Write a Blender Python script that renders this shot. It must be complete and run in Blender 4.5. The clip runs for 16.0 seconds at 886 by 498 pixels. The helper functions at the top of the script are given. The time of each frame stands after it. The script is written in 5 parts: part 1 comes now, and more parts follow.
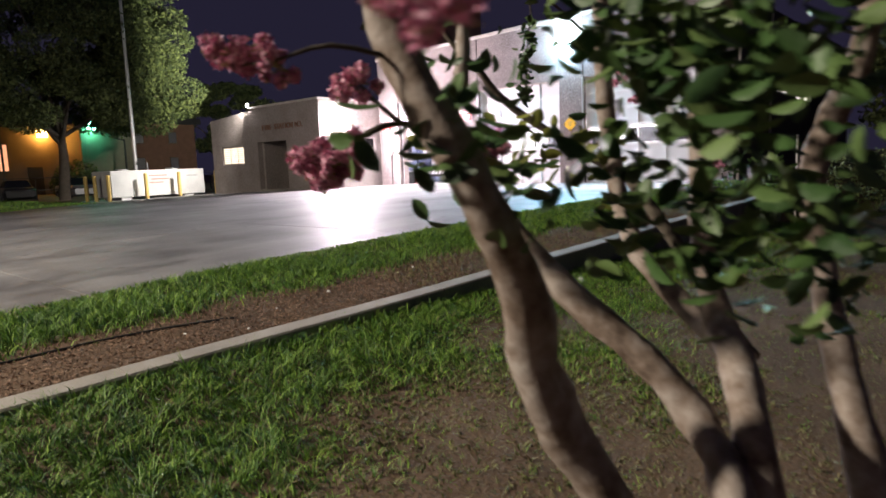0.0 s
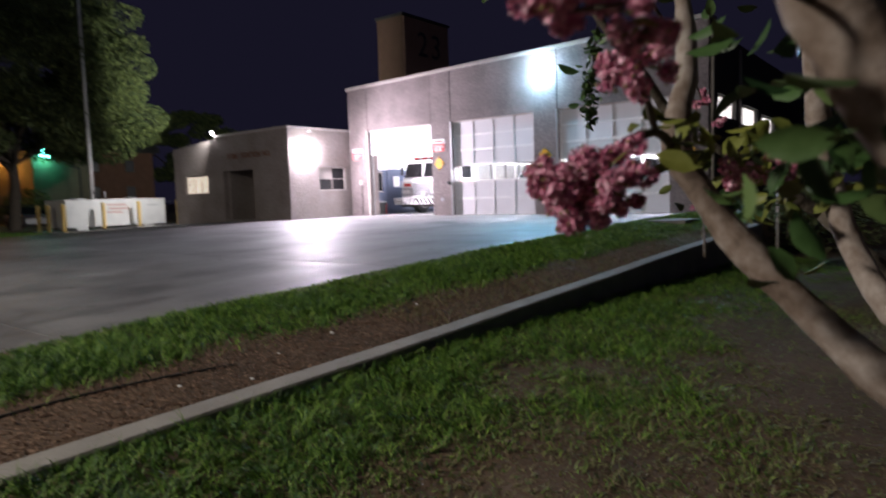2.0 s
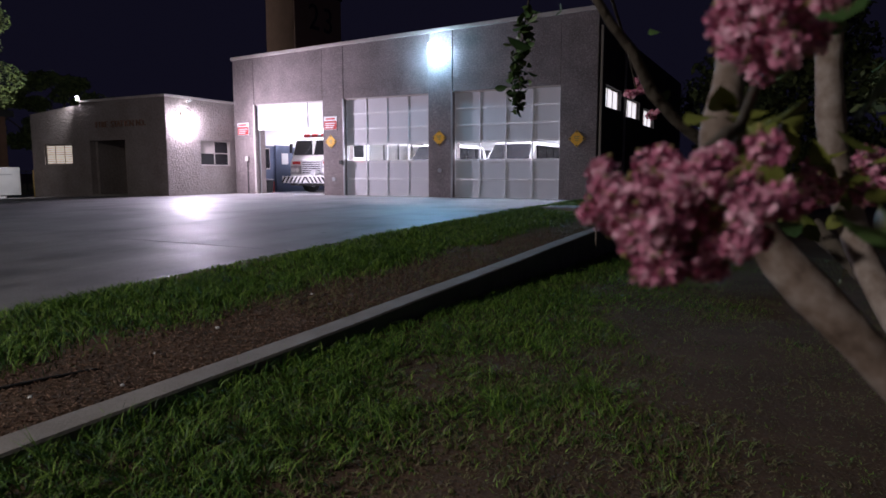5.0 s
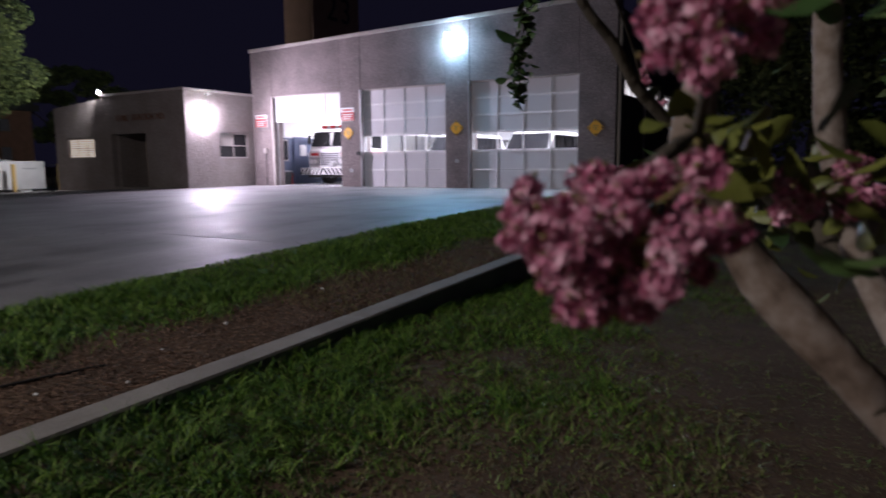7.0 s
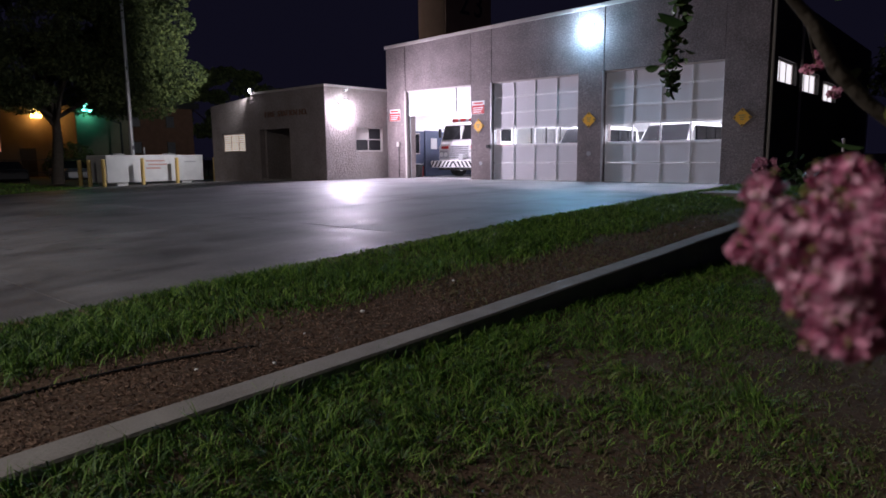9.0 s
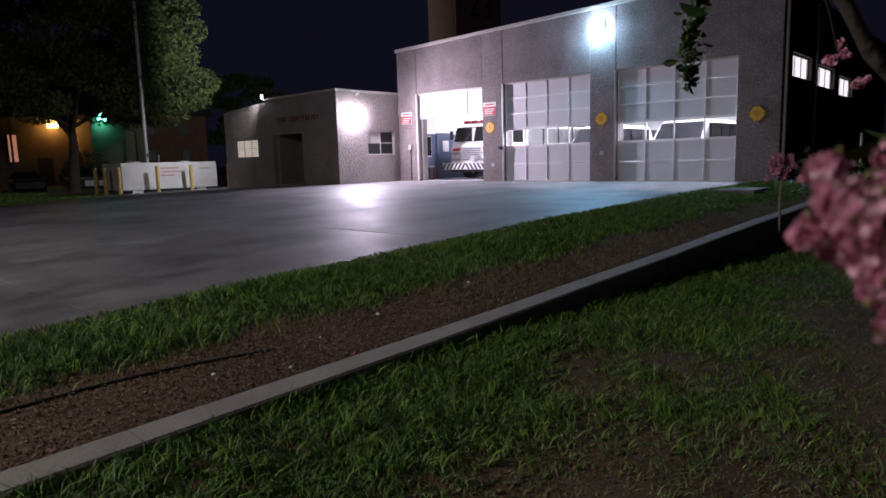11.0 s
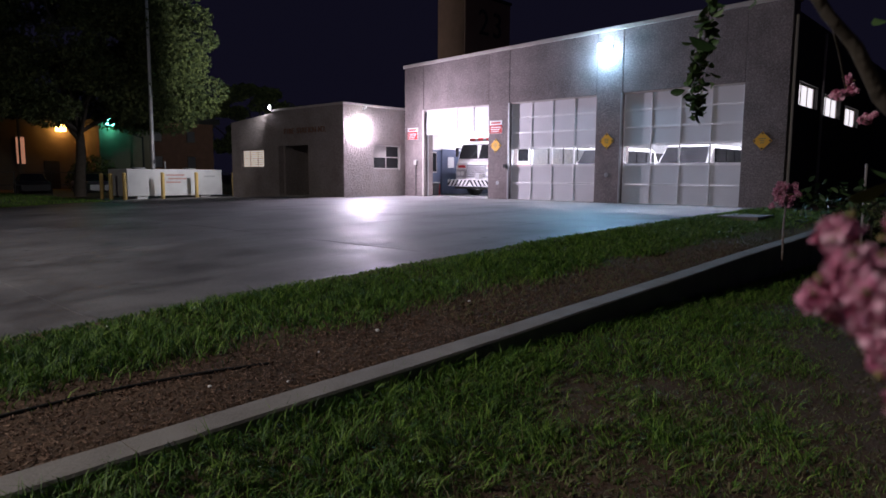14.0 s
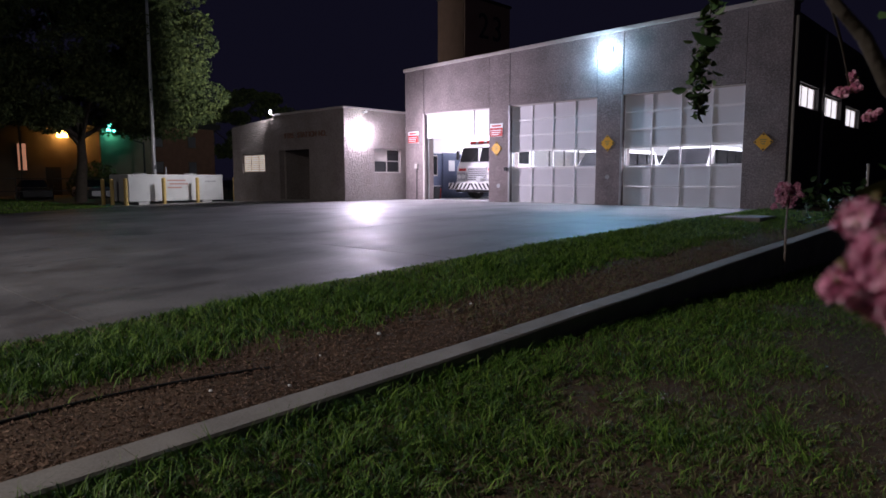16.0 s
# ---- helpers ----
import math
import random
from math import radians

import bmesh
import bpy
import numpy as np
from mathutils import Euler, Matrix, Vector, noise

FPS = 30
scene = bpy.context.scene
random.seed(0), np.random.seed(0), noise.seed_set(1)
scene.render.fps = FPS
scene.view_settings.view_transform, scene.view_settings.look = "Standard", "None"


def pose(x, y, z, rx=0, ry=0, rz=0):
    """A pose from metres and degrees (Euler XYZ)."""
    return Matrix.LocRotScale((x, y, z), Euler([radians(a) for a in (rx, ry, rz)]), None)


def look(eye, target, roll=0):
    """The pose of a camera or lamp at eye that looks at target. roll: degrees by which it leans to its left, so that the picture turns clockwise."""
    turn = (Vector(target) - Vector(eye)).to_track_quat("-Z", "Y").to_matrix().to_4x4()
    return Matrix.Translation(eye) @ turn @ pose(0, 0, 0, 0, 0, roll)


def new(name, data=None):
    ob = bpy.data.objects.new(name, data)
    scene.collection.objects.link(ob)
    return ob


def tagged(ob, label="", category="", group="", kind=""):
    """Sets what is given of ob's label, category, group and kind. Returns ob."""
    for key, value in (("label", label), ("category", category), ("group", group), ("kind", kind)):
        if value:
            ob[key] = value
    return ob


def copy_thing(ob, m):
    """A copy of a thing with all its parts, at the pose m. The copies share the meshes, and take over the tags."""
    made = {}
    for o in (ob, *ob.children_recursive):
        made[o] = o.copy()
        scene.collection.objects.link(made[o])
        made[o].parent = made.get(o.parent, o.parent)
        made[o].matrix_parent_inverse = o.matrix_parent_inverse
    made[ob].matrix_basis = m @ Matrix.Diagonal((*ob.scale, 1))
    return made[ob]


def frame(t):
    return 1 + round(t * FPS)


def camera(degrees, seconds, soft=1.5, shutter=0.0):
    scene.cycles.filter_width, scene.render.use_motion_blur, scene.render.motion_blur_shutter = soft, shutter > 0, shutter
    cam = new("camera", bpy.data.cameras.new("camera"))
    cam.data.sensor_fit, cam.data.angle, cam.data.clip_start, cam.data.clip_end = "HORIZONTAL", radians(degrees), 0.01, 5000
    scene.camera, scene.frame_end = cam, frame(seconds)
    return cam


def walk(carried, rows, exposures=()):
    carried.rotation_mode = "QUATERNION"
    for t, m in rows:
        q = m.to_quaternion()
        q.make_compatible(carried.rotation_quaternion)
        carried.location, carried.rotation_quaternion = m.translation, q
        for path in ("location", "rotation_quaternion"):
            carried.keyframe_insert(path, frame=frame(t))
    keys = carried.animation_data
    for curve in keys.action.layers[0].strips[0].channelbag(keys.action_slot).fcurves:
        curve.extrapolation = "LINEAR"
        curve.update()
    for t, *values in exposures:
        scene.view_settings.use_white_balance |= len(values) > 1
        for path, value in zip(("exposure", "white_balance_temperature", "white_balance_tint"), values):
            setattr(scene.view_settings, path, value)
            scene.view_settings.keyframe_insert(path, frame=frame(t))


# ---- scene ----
cam = camera(68.8, 16.0, soft=1.6, shutter=0.9)
cam.data.dof.use_dof = True
cam.data.dof.focus_distance, cam.data.dof.aperture_fstop = 9.0, 4.8
PATH = [
    (0, (20.686, -20.612, 0.823), (19.371, -19.128, 0.565), -2.2),
    (0.5, (20.524, -20.589, 0.836), (19.204, -19.103, 0.61), -1.1),
    (1, (20.359, -20.532, 0.839), (18.938, -19.13, 0.718), -3.4),
    (1.5, (20.119, -20.521, 0.823), (18.724, -19.093, 0.699), -2.9),
    (2, (19.996, -20.558, 0.835), (18.771, -18.986, 0.666), -1.9),
    (2.5, (19.885, -20.528, 0.821), (18.703, -18.927, 0.621), -1.1),
    (3, (19.766, -20.421, 0.866), (18.61, -18.793, 0.744), -2.3),
    (3.5, (19.617, -20.359, 0.867), (18.53, -18.691, 0.684), -1.6),
    (4, (19.638, -20.394, 0.867), (18.66, -18.662, 0.659), -0.0),
    (6.5, (19.736, -20.21, 0.891), (18.813, -18.457, 0.622), -0.2),
    (7, (19.741, -20.22, 0.898), (18.753, -18.502, 0.633), -0.5),
    (7.5, (19.717, -20.223, 0.902), (18.604, -18.58, 0.653), -1.0),
    (8, (19.7, -20.217, 0.896), (18.497, -18.641, 0.633), -0.9),
    (8.5, (19.673, -20.208, 0.898), (18.411, -18.68, 0.624), -0.0),
    (9, (19.664, -20.212, 0.901), (18.362, -18.719, 0.618), -0.6),
    (11.5, (19.626, -20.189, 0.888), (18.289, -18.726, 0.614), -1.7),
    (12, (19.623, -20.178, 0.889), (18.277, -18.725, 0.613), -1.6),
    (12.5, (19.623, -20.181, 0.896), (18.271, -18.734, 0.619), -1.3),
    (13, (19.622, -20.187, 0.899), (18.262, -18.746, 0.627), -0.6),
    (13.5, (19.626, -20.186, 0.91), (18.273, -18.734, 0.662), -0.2),
    (14, (19.626, -20.195, 0.911), (18.286, -18.728, 0.684), 0.3),
    (14.5, (19.62, -20.189, 0.913), (18.283, -18.717, 0.694), 0.1),
    (15, (19.619, -20.194, 0.912), (18.281, -18.723, 0.699), 0.1),
    (15.5, (19.612, -20.186, 0.899), (18.271, -18.718, 0.686), 0.0),
    (16, (19.612, -20.178, 0.899), (18.268, -18.713, 0.683), -0.1),
]
walk(cam, [(t, look(eye, target, roll)) for t, eye, target, roll in PATH],
     exposures=[(0, 1.8, 6750, 12), (0.5, 1.75, 6350, 7), (1.0, 1.4, 6450, 8), (1.5, 1.1, 6100, 9), (2.0, 0.8, 6250, 13), (2.5, 0.5, 5950, 12), (3.0, 0.3, 5950, 19), (3.5, 0.1, 5950, 19), (4.2, 0.0, 5950, 19), (6.5, 0.0, 5950, 19), (9.0, 0.0, 5950, 19), (16.0, 0.0, 5950, 19)])

# ---- night sky and lamps ----
world = bpy.data.worlds.new("night")
scene.world = world
world.use_nodes = True
world.node_tree.nodes["Background"].inputs[0].default_value = (0.4, 0.36, 0.8, 1)
world.node_tree.nodes["Background"].inputs[1].default_value = 0.011


def lamp(name, place, target, watts, colour, size, shape="DISK", size_y=None, spread=180):
    data = bpy.data.lights.new(name, "AREA")
    data.energy, data.color, data.shape, data.size = watts, colour, shape, size
    if size_y:
        data.size_y = size_y
    data.spread = radians(spread)
    ob = new(name, data)
    ob.matrix_world = look(place, target)
    return ob


def bulb(name, place, watts, colour, radius):
    data = bpy.data.lights.new(name, "POINT")
    data.energy, data.color, data.shadow_soft_size = watts, colour, radius
    ob = new(name, data)
    ob.location = place
    return ob


bulb("wing_wall_light", (-0.9, -2.62, 2.8), 320, (1.0, 0.89, 1.0), 0.07)
lamp("wing_forward_light", (-0.84, -2.62, 2.9), (4.2, -2.7, 1.7), 520, (1.0, 0.89, 1.0), 0.16)
bulb("pier_flood_light", (8.64, -0.42, 4.8), 52, (0.26, 0.72, 1.0), 0.07)
lamp("corner_light", (-6.42, -3.2, 4.12), (-14.0, 3.6, 7.6), 560, (0.97, 1.0, 0.84), 0.12, spread=105)
lamp("corner_light", (-6.42, -3.5, 3.98), (-11.6, -6.4, 0.2), 52, (1.0, 0.97, 0.92), 0.1, spread=85)
lamp("apron_light", (8.64, -0.42, 4.9), (12.5, -9.0, 0.0), 130, (0.28, 0.72, 1.0), 0.2, spread=140)
bulb("green_light", (-29.7, -1.5, 4.0), 15, (0.1, 1.0, 0.6), 0.08)
bulb("porch_light", (-33.3, -3.55, 3.8), 24, (1.0, 0.42, 0.06), 0.1)
# assumed street lamp, unseen, behind and to the side of the walk
lamp("unseen_street_light", (10.5, -30.0, 7.5), (11.5, -28.0, 0.0), 1500, (1.0, 0.92, 0.76), 1.2)
for lx in (1.8, 6.4, 11.2):
    for ly in (3.0, 8.0):
        lamp("bay_light", (lx, ly, 4.75), (lx, ly, 0), 560, (1.0, 0.95, 1.0), 0.3, "RECTANGLE", 2.4)
bulb("office_light", (-8.0, -1.2, 2.9), 60, (1.0, 0.85, 0.6), 0.1)


# ---- materials ----
def ramp(nt, fac, stops):
    n = nt.nodes.new("ShaderNodeValToRGB")
    while len(n.color_ramp.elements) < len(stops):
        n.color_ramp.elements.new(0.5)
    for e, (p, c) in zip(n.color_ramp.elements, stops):
        e.position, e.color = p, (*c, 1)
    nt.links.new(fac, n.inputs[0])
    return n.outputs[0]


def material(name, colours, scale=6.0, rough=0.7, rough2=None, metal=0.0, bump=0.2, fine=60.0, kind="noise", per="", spread=0.25,
             detail=6.0, depth=0.02, sub=0.0):
    """colours: the ramp's colours, dark to light, over a coarse noise that a fine one breaks up."""
    m = bpy.data.materials.new(name)
    m.use_nodes = True
    nt = m.node_tree
    b = nt.nodes["Principled BSDF"]
    co = nt.nodes.new("ShaderNodeTexCoord").outputs["Object"]
    n1 = nt.nodes.new("ShaderNodeTexNoise")
    n1.inputs["Scale"].default_value, n1.inputs["Detail"].default_value = scale, detail
    nt.links.new(co, n1.inputs["Vector"])
    if kind == "pebble":
        n2 = nt.nodes.new("ShaderNodeTexVoronoi")
        n2.inputs["Scale"].default_value = fine
        f2 = n2.outputs["Distance"]
    else:
        n2 = nt.nodes.new("ShaderNodeTexNoise")
        n2.inputs["Scale"].default_value, n2.inputs["Detail"].default_value = fine, 4
        f2 = n2.outputs[0]
    nt.links.new(co, n2.inputs["Vector"])
    mx = nt.nodes.new("ShaderNodeMix")
    mx.inputs[0].default_value = 0.45
    nt.links.new(n1.outputs[0], mx.inputs[2])
    nt.links.new(f2, mx.inputs[3])
    fac = mx.outputs[0]
    if per:
        if per == "object":
            r = nt.nodes.new("ShaderNodeObjectInfo").outputs["Random"]
        else:
            r = nt.nodes.new("ShaderNodeNewGeometry").outputs["Random Per Island"]
        m2 = nt.nodes.new("ShaderNodeMix")
        m2.inputs[0].default_value = 0.65
        nt.links.new(fac, m2.inputs[2])
        nt.links.new(r, m2.inputs[3])
        fac = m2.outputs[0]
    k = len(colours)
    stops = [(0.5 + spread * (2 * i / max(1, k - 1) - 1), c) for i, c in enumerate(colours)]
    nt.links.new(ramp(nt, fac, stops), b.inputs["Base Color"])
    b.inputs["Metallic"].default_value = metal
    if rough2 is None:
        b.inputs["Roughness"].default_value = rough
    else:
        mr = nt.nodes.new("ShaderNodeMapRange")
        mr.inputs[1].default_value, mr.inputs[2].default_value = 0.35, 0.65
        mr.inputs[3].default_value, mr.inputs[4].default_value = rough, rough2
        nt.links.new(n1.outputs[0], mr.inputs[0])
        nt.links.new(mr.outputs[0], b.inputs["Roughness"])
    if bump:
        bn = nt.nodes.new("ShaderNodeBump")
        bn.inputs["Strength"].default_value, bn.inputs["Distance"].default_value = bump, depth
        nt.links.new(f2, bn.inputs["Height"])
        nt.links.new(bn.outputs[0], b.inputs["Normal"])
    if sub:
        b.inputs["Subsurface Weight"].default_value = sub
        b.inputs["Subsurface Radius"].default_value = (0.01, 0.01, 0.01)
    return m


def glow(name, colour, strength):
    m = bpy.data.materials.new(name)
    m.use_nodes = True
    b = m.node_tree.nodes["Principled BSDF"]
    b.inputs["Base Color"].default_value = (*colour, 1)
    b.inputs["Emission Color"].default_value = (*colour, 1)
    b.inputs["Emission Strength"].default_value = strength
    return m


def glass(name, tint=(0.9, 0.95, 0.95), rough=0.02):
    m = bpy.data.materials.new(name)
    m.use_nodes = True
    b = m.node_tree.nodes["Principled BSDF"]
    b.inputs["Base Color"].default_value = (*tint, 1)
    b.inputs["Roughness"].default_value = rough
    b.inputs["Transmission Weight"].default_value = 1.0
    b.inputs["IOR"].default_value = 1.45
    return m


def stained_concrete():
    """Old trowelled concrete: broad dark stains, drip spots, tyre streaks along the lanes, and worn shiny patches."""
    m = bpy.data.materials.new("worn_concrete")
    m.use_nodes = True
    nt = m.node_tree
    b = nt.nodes["Principled BSDF"]
    co = nt.nodes.new("ShaderNodeTexCoord").outputs["Object"]

    def tex(scale, detail, stretch=(1, 1, 1), rough=0.55):
        mp = nt.nodes.new("ShaderNodeMapping")
        mp.inputs["Scale"].default_value = stretch
        nt.links.new(co, mp.inputs["Vector"])
        n = nt.nodes.new("ShaderNodeTexNoise")
        n.inputs["Scale"].default_value, n.inputs["Detail"].default_value = scale, detail
        n.inputs["Roughness"].default_value = rough
        nt.links.new(mp.outputs[0], n.inputs["Vector"])
        return n.outputs[0]

    def times(p, q):
        x = nt.nodes.new("ShaderNodeMix")
        x.data_type, x.blend_type = "RGBA", "MULTIPLY"
        x.inputs[0].default_value = 1.0
        nt.links.new(p, x.inputs[6])
        nt.links.new(q, x.inputs[7])
        return x.outputs[2]

    grain, broad = tex(38, 4), tex(0.5, 8)
    blots, lanes = tex(1.7, 6, (1, 0.8, 1), 0.65), tex(1.2, 5, (1.0, 0.12, 1))
    spots = nt.nodes.new("ShaderNodeTexVoronoi")
    spots.inputs["Scale"].default_value = 1.4
    nt.links.new(co, spots.inputs["Vector"])
    base = ramp(nt, broad, [(0.32, (0.12, 0.112, 0.118)), (0.5, (0.205, 0.195, 0.2)), (0.7, (0.28, 0.268, 0.27))])
    base = times(base, ramp(nt, blots, [(0.36, (0.66, 0.65, 0.66)), (0.5, (0.97, 0.97, 0.97)), (0.7, (1.1, 1.1, 1.1))]))
    base = times(base, ramp(nt, lanes, [(0.38, (0.78, 0.78, 0.79)), (0.52, (1, 1, 1))]))
    base = times(base, ramp(nt, spots.outputs["Distance"], [(0.03, (0.45, 0.44, 0.44)), (0.11, (1, 1, 1))]))
    base = times(base, ramp(nt, grain, [(0.3, (0.8, 0.8, 0.8)), (0.7, (1.1, 1.1, 1.1))]))
    nt.links.new(base, b.inputs["Base Color"])
    mr = nt.nodes.new("ShaderNodeMapRange")
    mr.inputs[1].default_value, mr.inputs[2].default_value = 0.36, 0.62
    mr.inputs[3].default_value, mr.inputs[4].default_value = 0.5, 0.7
    nt.links.new(blots, mr.inputs[0])
    nt.links.new(mr.outputs[0], b.inputs["Roughness"])
    hsum = nt.nodes.new("ShaderNodeMath")
    hsum.operation = "MULTIPLY_ADD"
    hsum.inputs[1].default_value = 1.3
    nt.links.new(blots, hsum.inputs[0])
    nt.links.new(grain, hsum.inputs[2])
    bn = nt.nodes.new("ShaderNodeBump")
    bn.inputs["Strength"].default_value, bn.inputs["Distance"].default_value = 0.2, 0.008
    nt.links.new(hsum.outputs[0], bn.inputs["Height"])
    nt.links.new(bn.outputs[0], b.inputs["Normal"])
    return m


M_AGG = material("exposed_aggregate", [(0.11, 0.09, 0.087), (0.215, 0.175, 0.17), (0.31, 0.26, 0.255)], 1.1, 0.85, bump=0.45, fine=25, kind="pebble", depth=0.03, spread=0.24)
M_STUCCO = material("rough_stucco", [(0.17, 0.14, 0.13), (0.28, 0.24, 0.225), (0.38, 0.335, 0.315)], 0.9, 0.9, bump=0.8, fine=13, depth=0.05)
M_COPING = material("painted_coping", [(0.42, 0.37, 0.34), (0.6, 0.55, 0.52)], 2.0, 0.6, bump=0.1)
# darker than the front aggregate: this side's shade is put into the colour
M_SHADEWALL = material("shaded_side_wall", [(0.05, 0.045, 0.043), (0.1, 0.09, 0.088)], 1.2, 0.9, bump=0.6, fine=26, kind="pebble", depth=0.02)
M_ROOF = material("tar_roof", [(0.03, 0.03, 0.03), (0.06, 0.06, 0.06)], 2.0, 0.9)
M_DRIVE = stained_concrete()
M_SLAB = material("station_floor", [(0.3, 0.3, 0.3), (0.42, 0.42, 0.41)], 0.8, 0.3, bump=0.05)
M_CURB = material("curb_concrete", [(0.17, 0.15, 0.135), (0.28, 0.255, 0.23), (0.36, 0.33, 0.3)], 3.0, 0.85, bump=0.35, fine=70, depth=0.01)
# the lawn side's shade is put into the colour, darker than M_CURB
M_CURBFACE = material("shaded_curb_side", [(0.14, 0.13, 0.12), (0.29, 0.265, 0.245)], 3.0, 0.9, bump=0.3, fine=50)
M_SOIL = material("bare_soil", [(0.042, 0.024, 0.013), (0.105, 0.063, 0.038), (0.17, 0.108, 0.067)], 1.4, 0.95, bump=0.7, fine=40, depth=0.02)
M_GRASS = material("grass_blades", [(0.014, 0.045, 0.006), (0.075, 0.19, 0.018), (0.25, 0.4, 0.05)], 1.3, 0.62, bump=0, per="island", spread=0.3)
M_DRYGRASS = material("dry_grass", [(0.12, 0.095, 0.05), (0.22, 0.19, 0.095), (0.17, 0.21, 0.07)], 1.3, 0.7, bump=0, per="island", spread=0.3)
M_WEED = material("weed_leaves", [(0.05, 0.11, 0.015), (0.12, 0.19, 0.03), (0.2, 0.26, 0.06)], 3.0, 0.55, bump=0, per="island", spread=0.3)
M_CHIP = material("bark_mulch", [(0.06, 0.033, 0.021), (0.185, 0.106, 0.07), (0.37, 0.24, 0.17)], 4.0, 0.9, bump=0.2, per="island", spread=0.35)
M_DOOR = material("white_door_panel", [(0.7, 0.68, 0.7), (0.78, 0.76, 0.78)], 1.2, 0.45, bump=0.02)
M_RIB = material("door_rib", [(0.78, 0.76, 0.77), (0.86, 0.84, 0.85)], 3.0, 0.5, bump=0.0)
M_RUBBER = material("black_rubber", [(0.012, 0.012, 0.012), (0.03, 0.03, 0.03)], 9.0, 0.7)
M_STEEL = material("galvanised_steel", [(0.35, 0.35, 0.36), (0.55, 0.55, 0.56)], 5.0, 0.4, metal=0.9, bump=0.05)
M_POLE = material("aluminium_pole", [(0.5, 0.49, 0.5), (0.65, 0.64, 0.65)], 3.0, 0.45, metal=0.6, bump=0.03)
M_DARK = material("dark_metal", [(0.015, 0.015, 0.016), (0.035, 0.035, 0.037)], 5.0, 0.5)
M_WHITE = material("white_paint", [(0.7, 0.69, 0.68), (0.82, 0.81, 0.8)], 2.0, 0.5, bump=0.03)
M_INWALL = material("white_bay_wall", [(0.74, 0.73, 0.73), (0.84, 0.83, 0.83)], 0.8, 0.7, bump=0.03)
M_BLUE = material("slate_blue_paint", [(0.075, 0.095, 0.16), (0.11, 0.135, 0.21)], 1.0, 0.5, bump=0.02)
M_YELLOW = material("yellow_paint", [(0.56, 0.37, 0.1), (0.76, 0.55, 0.2)], 5.0, 0.5, bump=0.05)
M_SIGNY = material("yellow_sign", [(0.75, 0.37, 0.01), (0.85, 0.46, 0.02)], 6.0, 0.5, bump=0)
M_RED = material("red_enamel", [(0.45, 0.02, 0.02), (0.6, 0.04, 0.035)], 4.0, 0.4, bump=0)
M_FADED = material("faded_red_paint", [(0.4, 0.2, 0.17), (0.55, 0.36, 0.32)], 9.0, 0.7, bump=0)
M_TANK = material("white_concrete_tank", [(0.42, 0.42, 0.42), (0.62, 0.62, 0.61), (0.72, 0.72, 0.71)], 1.6, 0.7, bump=0.15, fine=40)
M_BRICK = material("brown_brick", [(0.17, 0.09, 0.06), (0.3, 0.16, 0.11)], 2.0, 0.9, bump=0.3)
M_TOWER = material("tower_panel", [(0.24, 0.145, 0.115), (0.34, 0.22, 0.18)], 1.0, 0.9, bump=0.3)
# darker than M_TOWER only to offset lamp light on the shaft
M_SHAFT = material("darkened_tower_brick", [(0.09, 0.05, 0.037), (0.16, 0.09, 0.066)], 1.6, 0.9, bump=0.3)
M_SIDING = material("house_siding", [(0.11, 0.088, 0.066), (0.19, 0.155, 0.118)], 1.5, 0.8, bump=0.1)
M_BARK = material("dark_bark", [(0.05, 0.04, 0.03), (0.11, 0.09, 0.07)], 5.0, 0.95, bump=0.6, fine=25)
M_LEAF = material("tree_leaves", [(0.03, 0.045, 0.014), (0.075, 0.1, 0.03), (0.16, 0.19, 0.06)], 0.6, 0.85, bump=0, per="island", spread=0.3)
M_MYRTLE = material("myrtle_bark", [(0.055, 0.033, 0.022), (0.18, 0.132, 0.105), (0.3, 0.25, 0.225), (0.43, 0.385, 0.36)], 5.0, 0.75, bump=0.5, fine=30, depth=0.008, spread=0.19)
M_MLEAF = material("myrtle_leaves", [(0.017, 0.046, 0.013), (0.05, 0.105, 0.028), (0.11, 0.17, 0.055)], 8.0, 0.5, bump=0.1, per="island", spread=0.3)
M_YLEAF = material("young_leaves", [(0.08, 0.1, 0.016), (0.2, 0.21, 0.04)], 8.0, 0.5, bump=0.1, per="island", spread=0.3)
M_PETAL = material("pink_petals", [(0.4, 0.09, 0.19), (0.74, 0.3, 0.45), (0.88, 0.58, 0.7)], 14.0, 0.6, bump=0.1, fine=90, per="island", spread=0.36, sub=0.25)
M_BUD = material("seed_buds", [(0.12, 0.1, 0.03), (0.3, 0.24, 0.08)], 9.0, 0.6, bump=0, per="island")
M_GLASS = glass("window_glass")
M_DARKGLASS = material("dark_window_glass", [(0.012, 0.012, 0.014), (0.03, 0.03, 0.034)], 1.0, 0.22, bump=0)
M_DARKGLASS.node_tree.nodes["Principled BSDF"].inputs["Specular IOR Level"].default_value = 0.2
M_LAMPW = glow("lamp_white", (1.0, 0.96, 0.97), 90)
M_LAMPB = glow("lamp_blue", (0.55, 0.85, 1.0), 110)
M_LAMPG = glow("lamp_green", (0.15, 1.0, 0.6), 22)
M_LAMPO = glow("lamp_orange", (1.0, 0.5, 0.1), 22)
M_TUBE = glow("bay_tube", (1.0, 0.98, 0.98), 14)
M_LITWIN = glow("lit_window", (1.0, 0.88, 0.7), 0.5)
M_FROST = glow("lit_frosted_pane", (1.0, 0.95, 0.9), 1.0)
M_PORCHWIN = glow("lit_porch_pane", (1.0, 0.45, 0.25), 0.32)


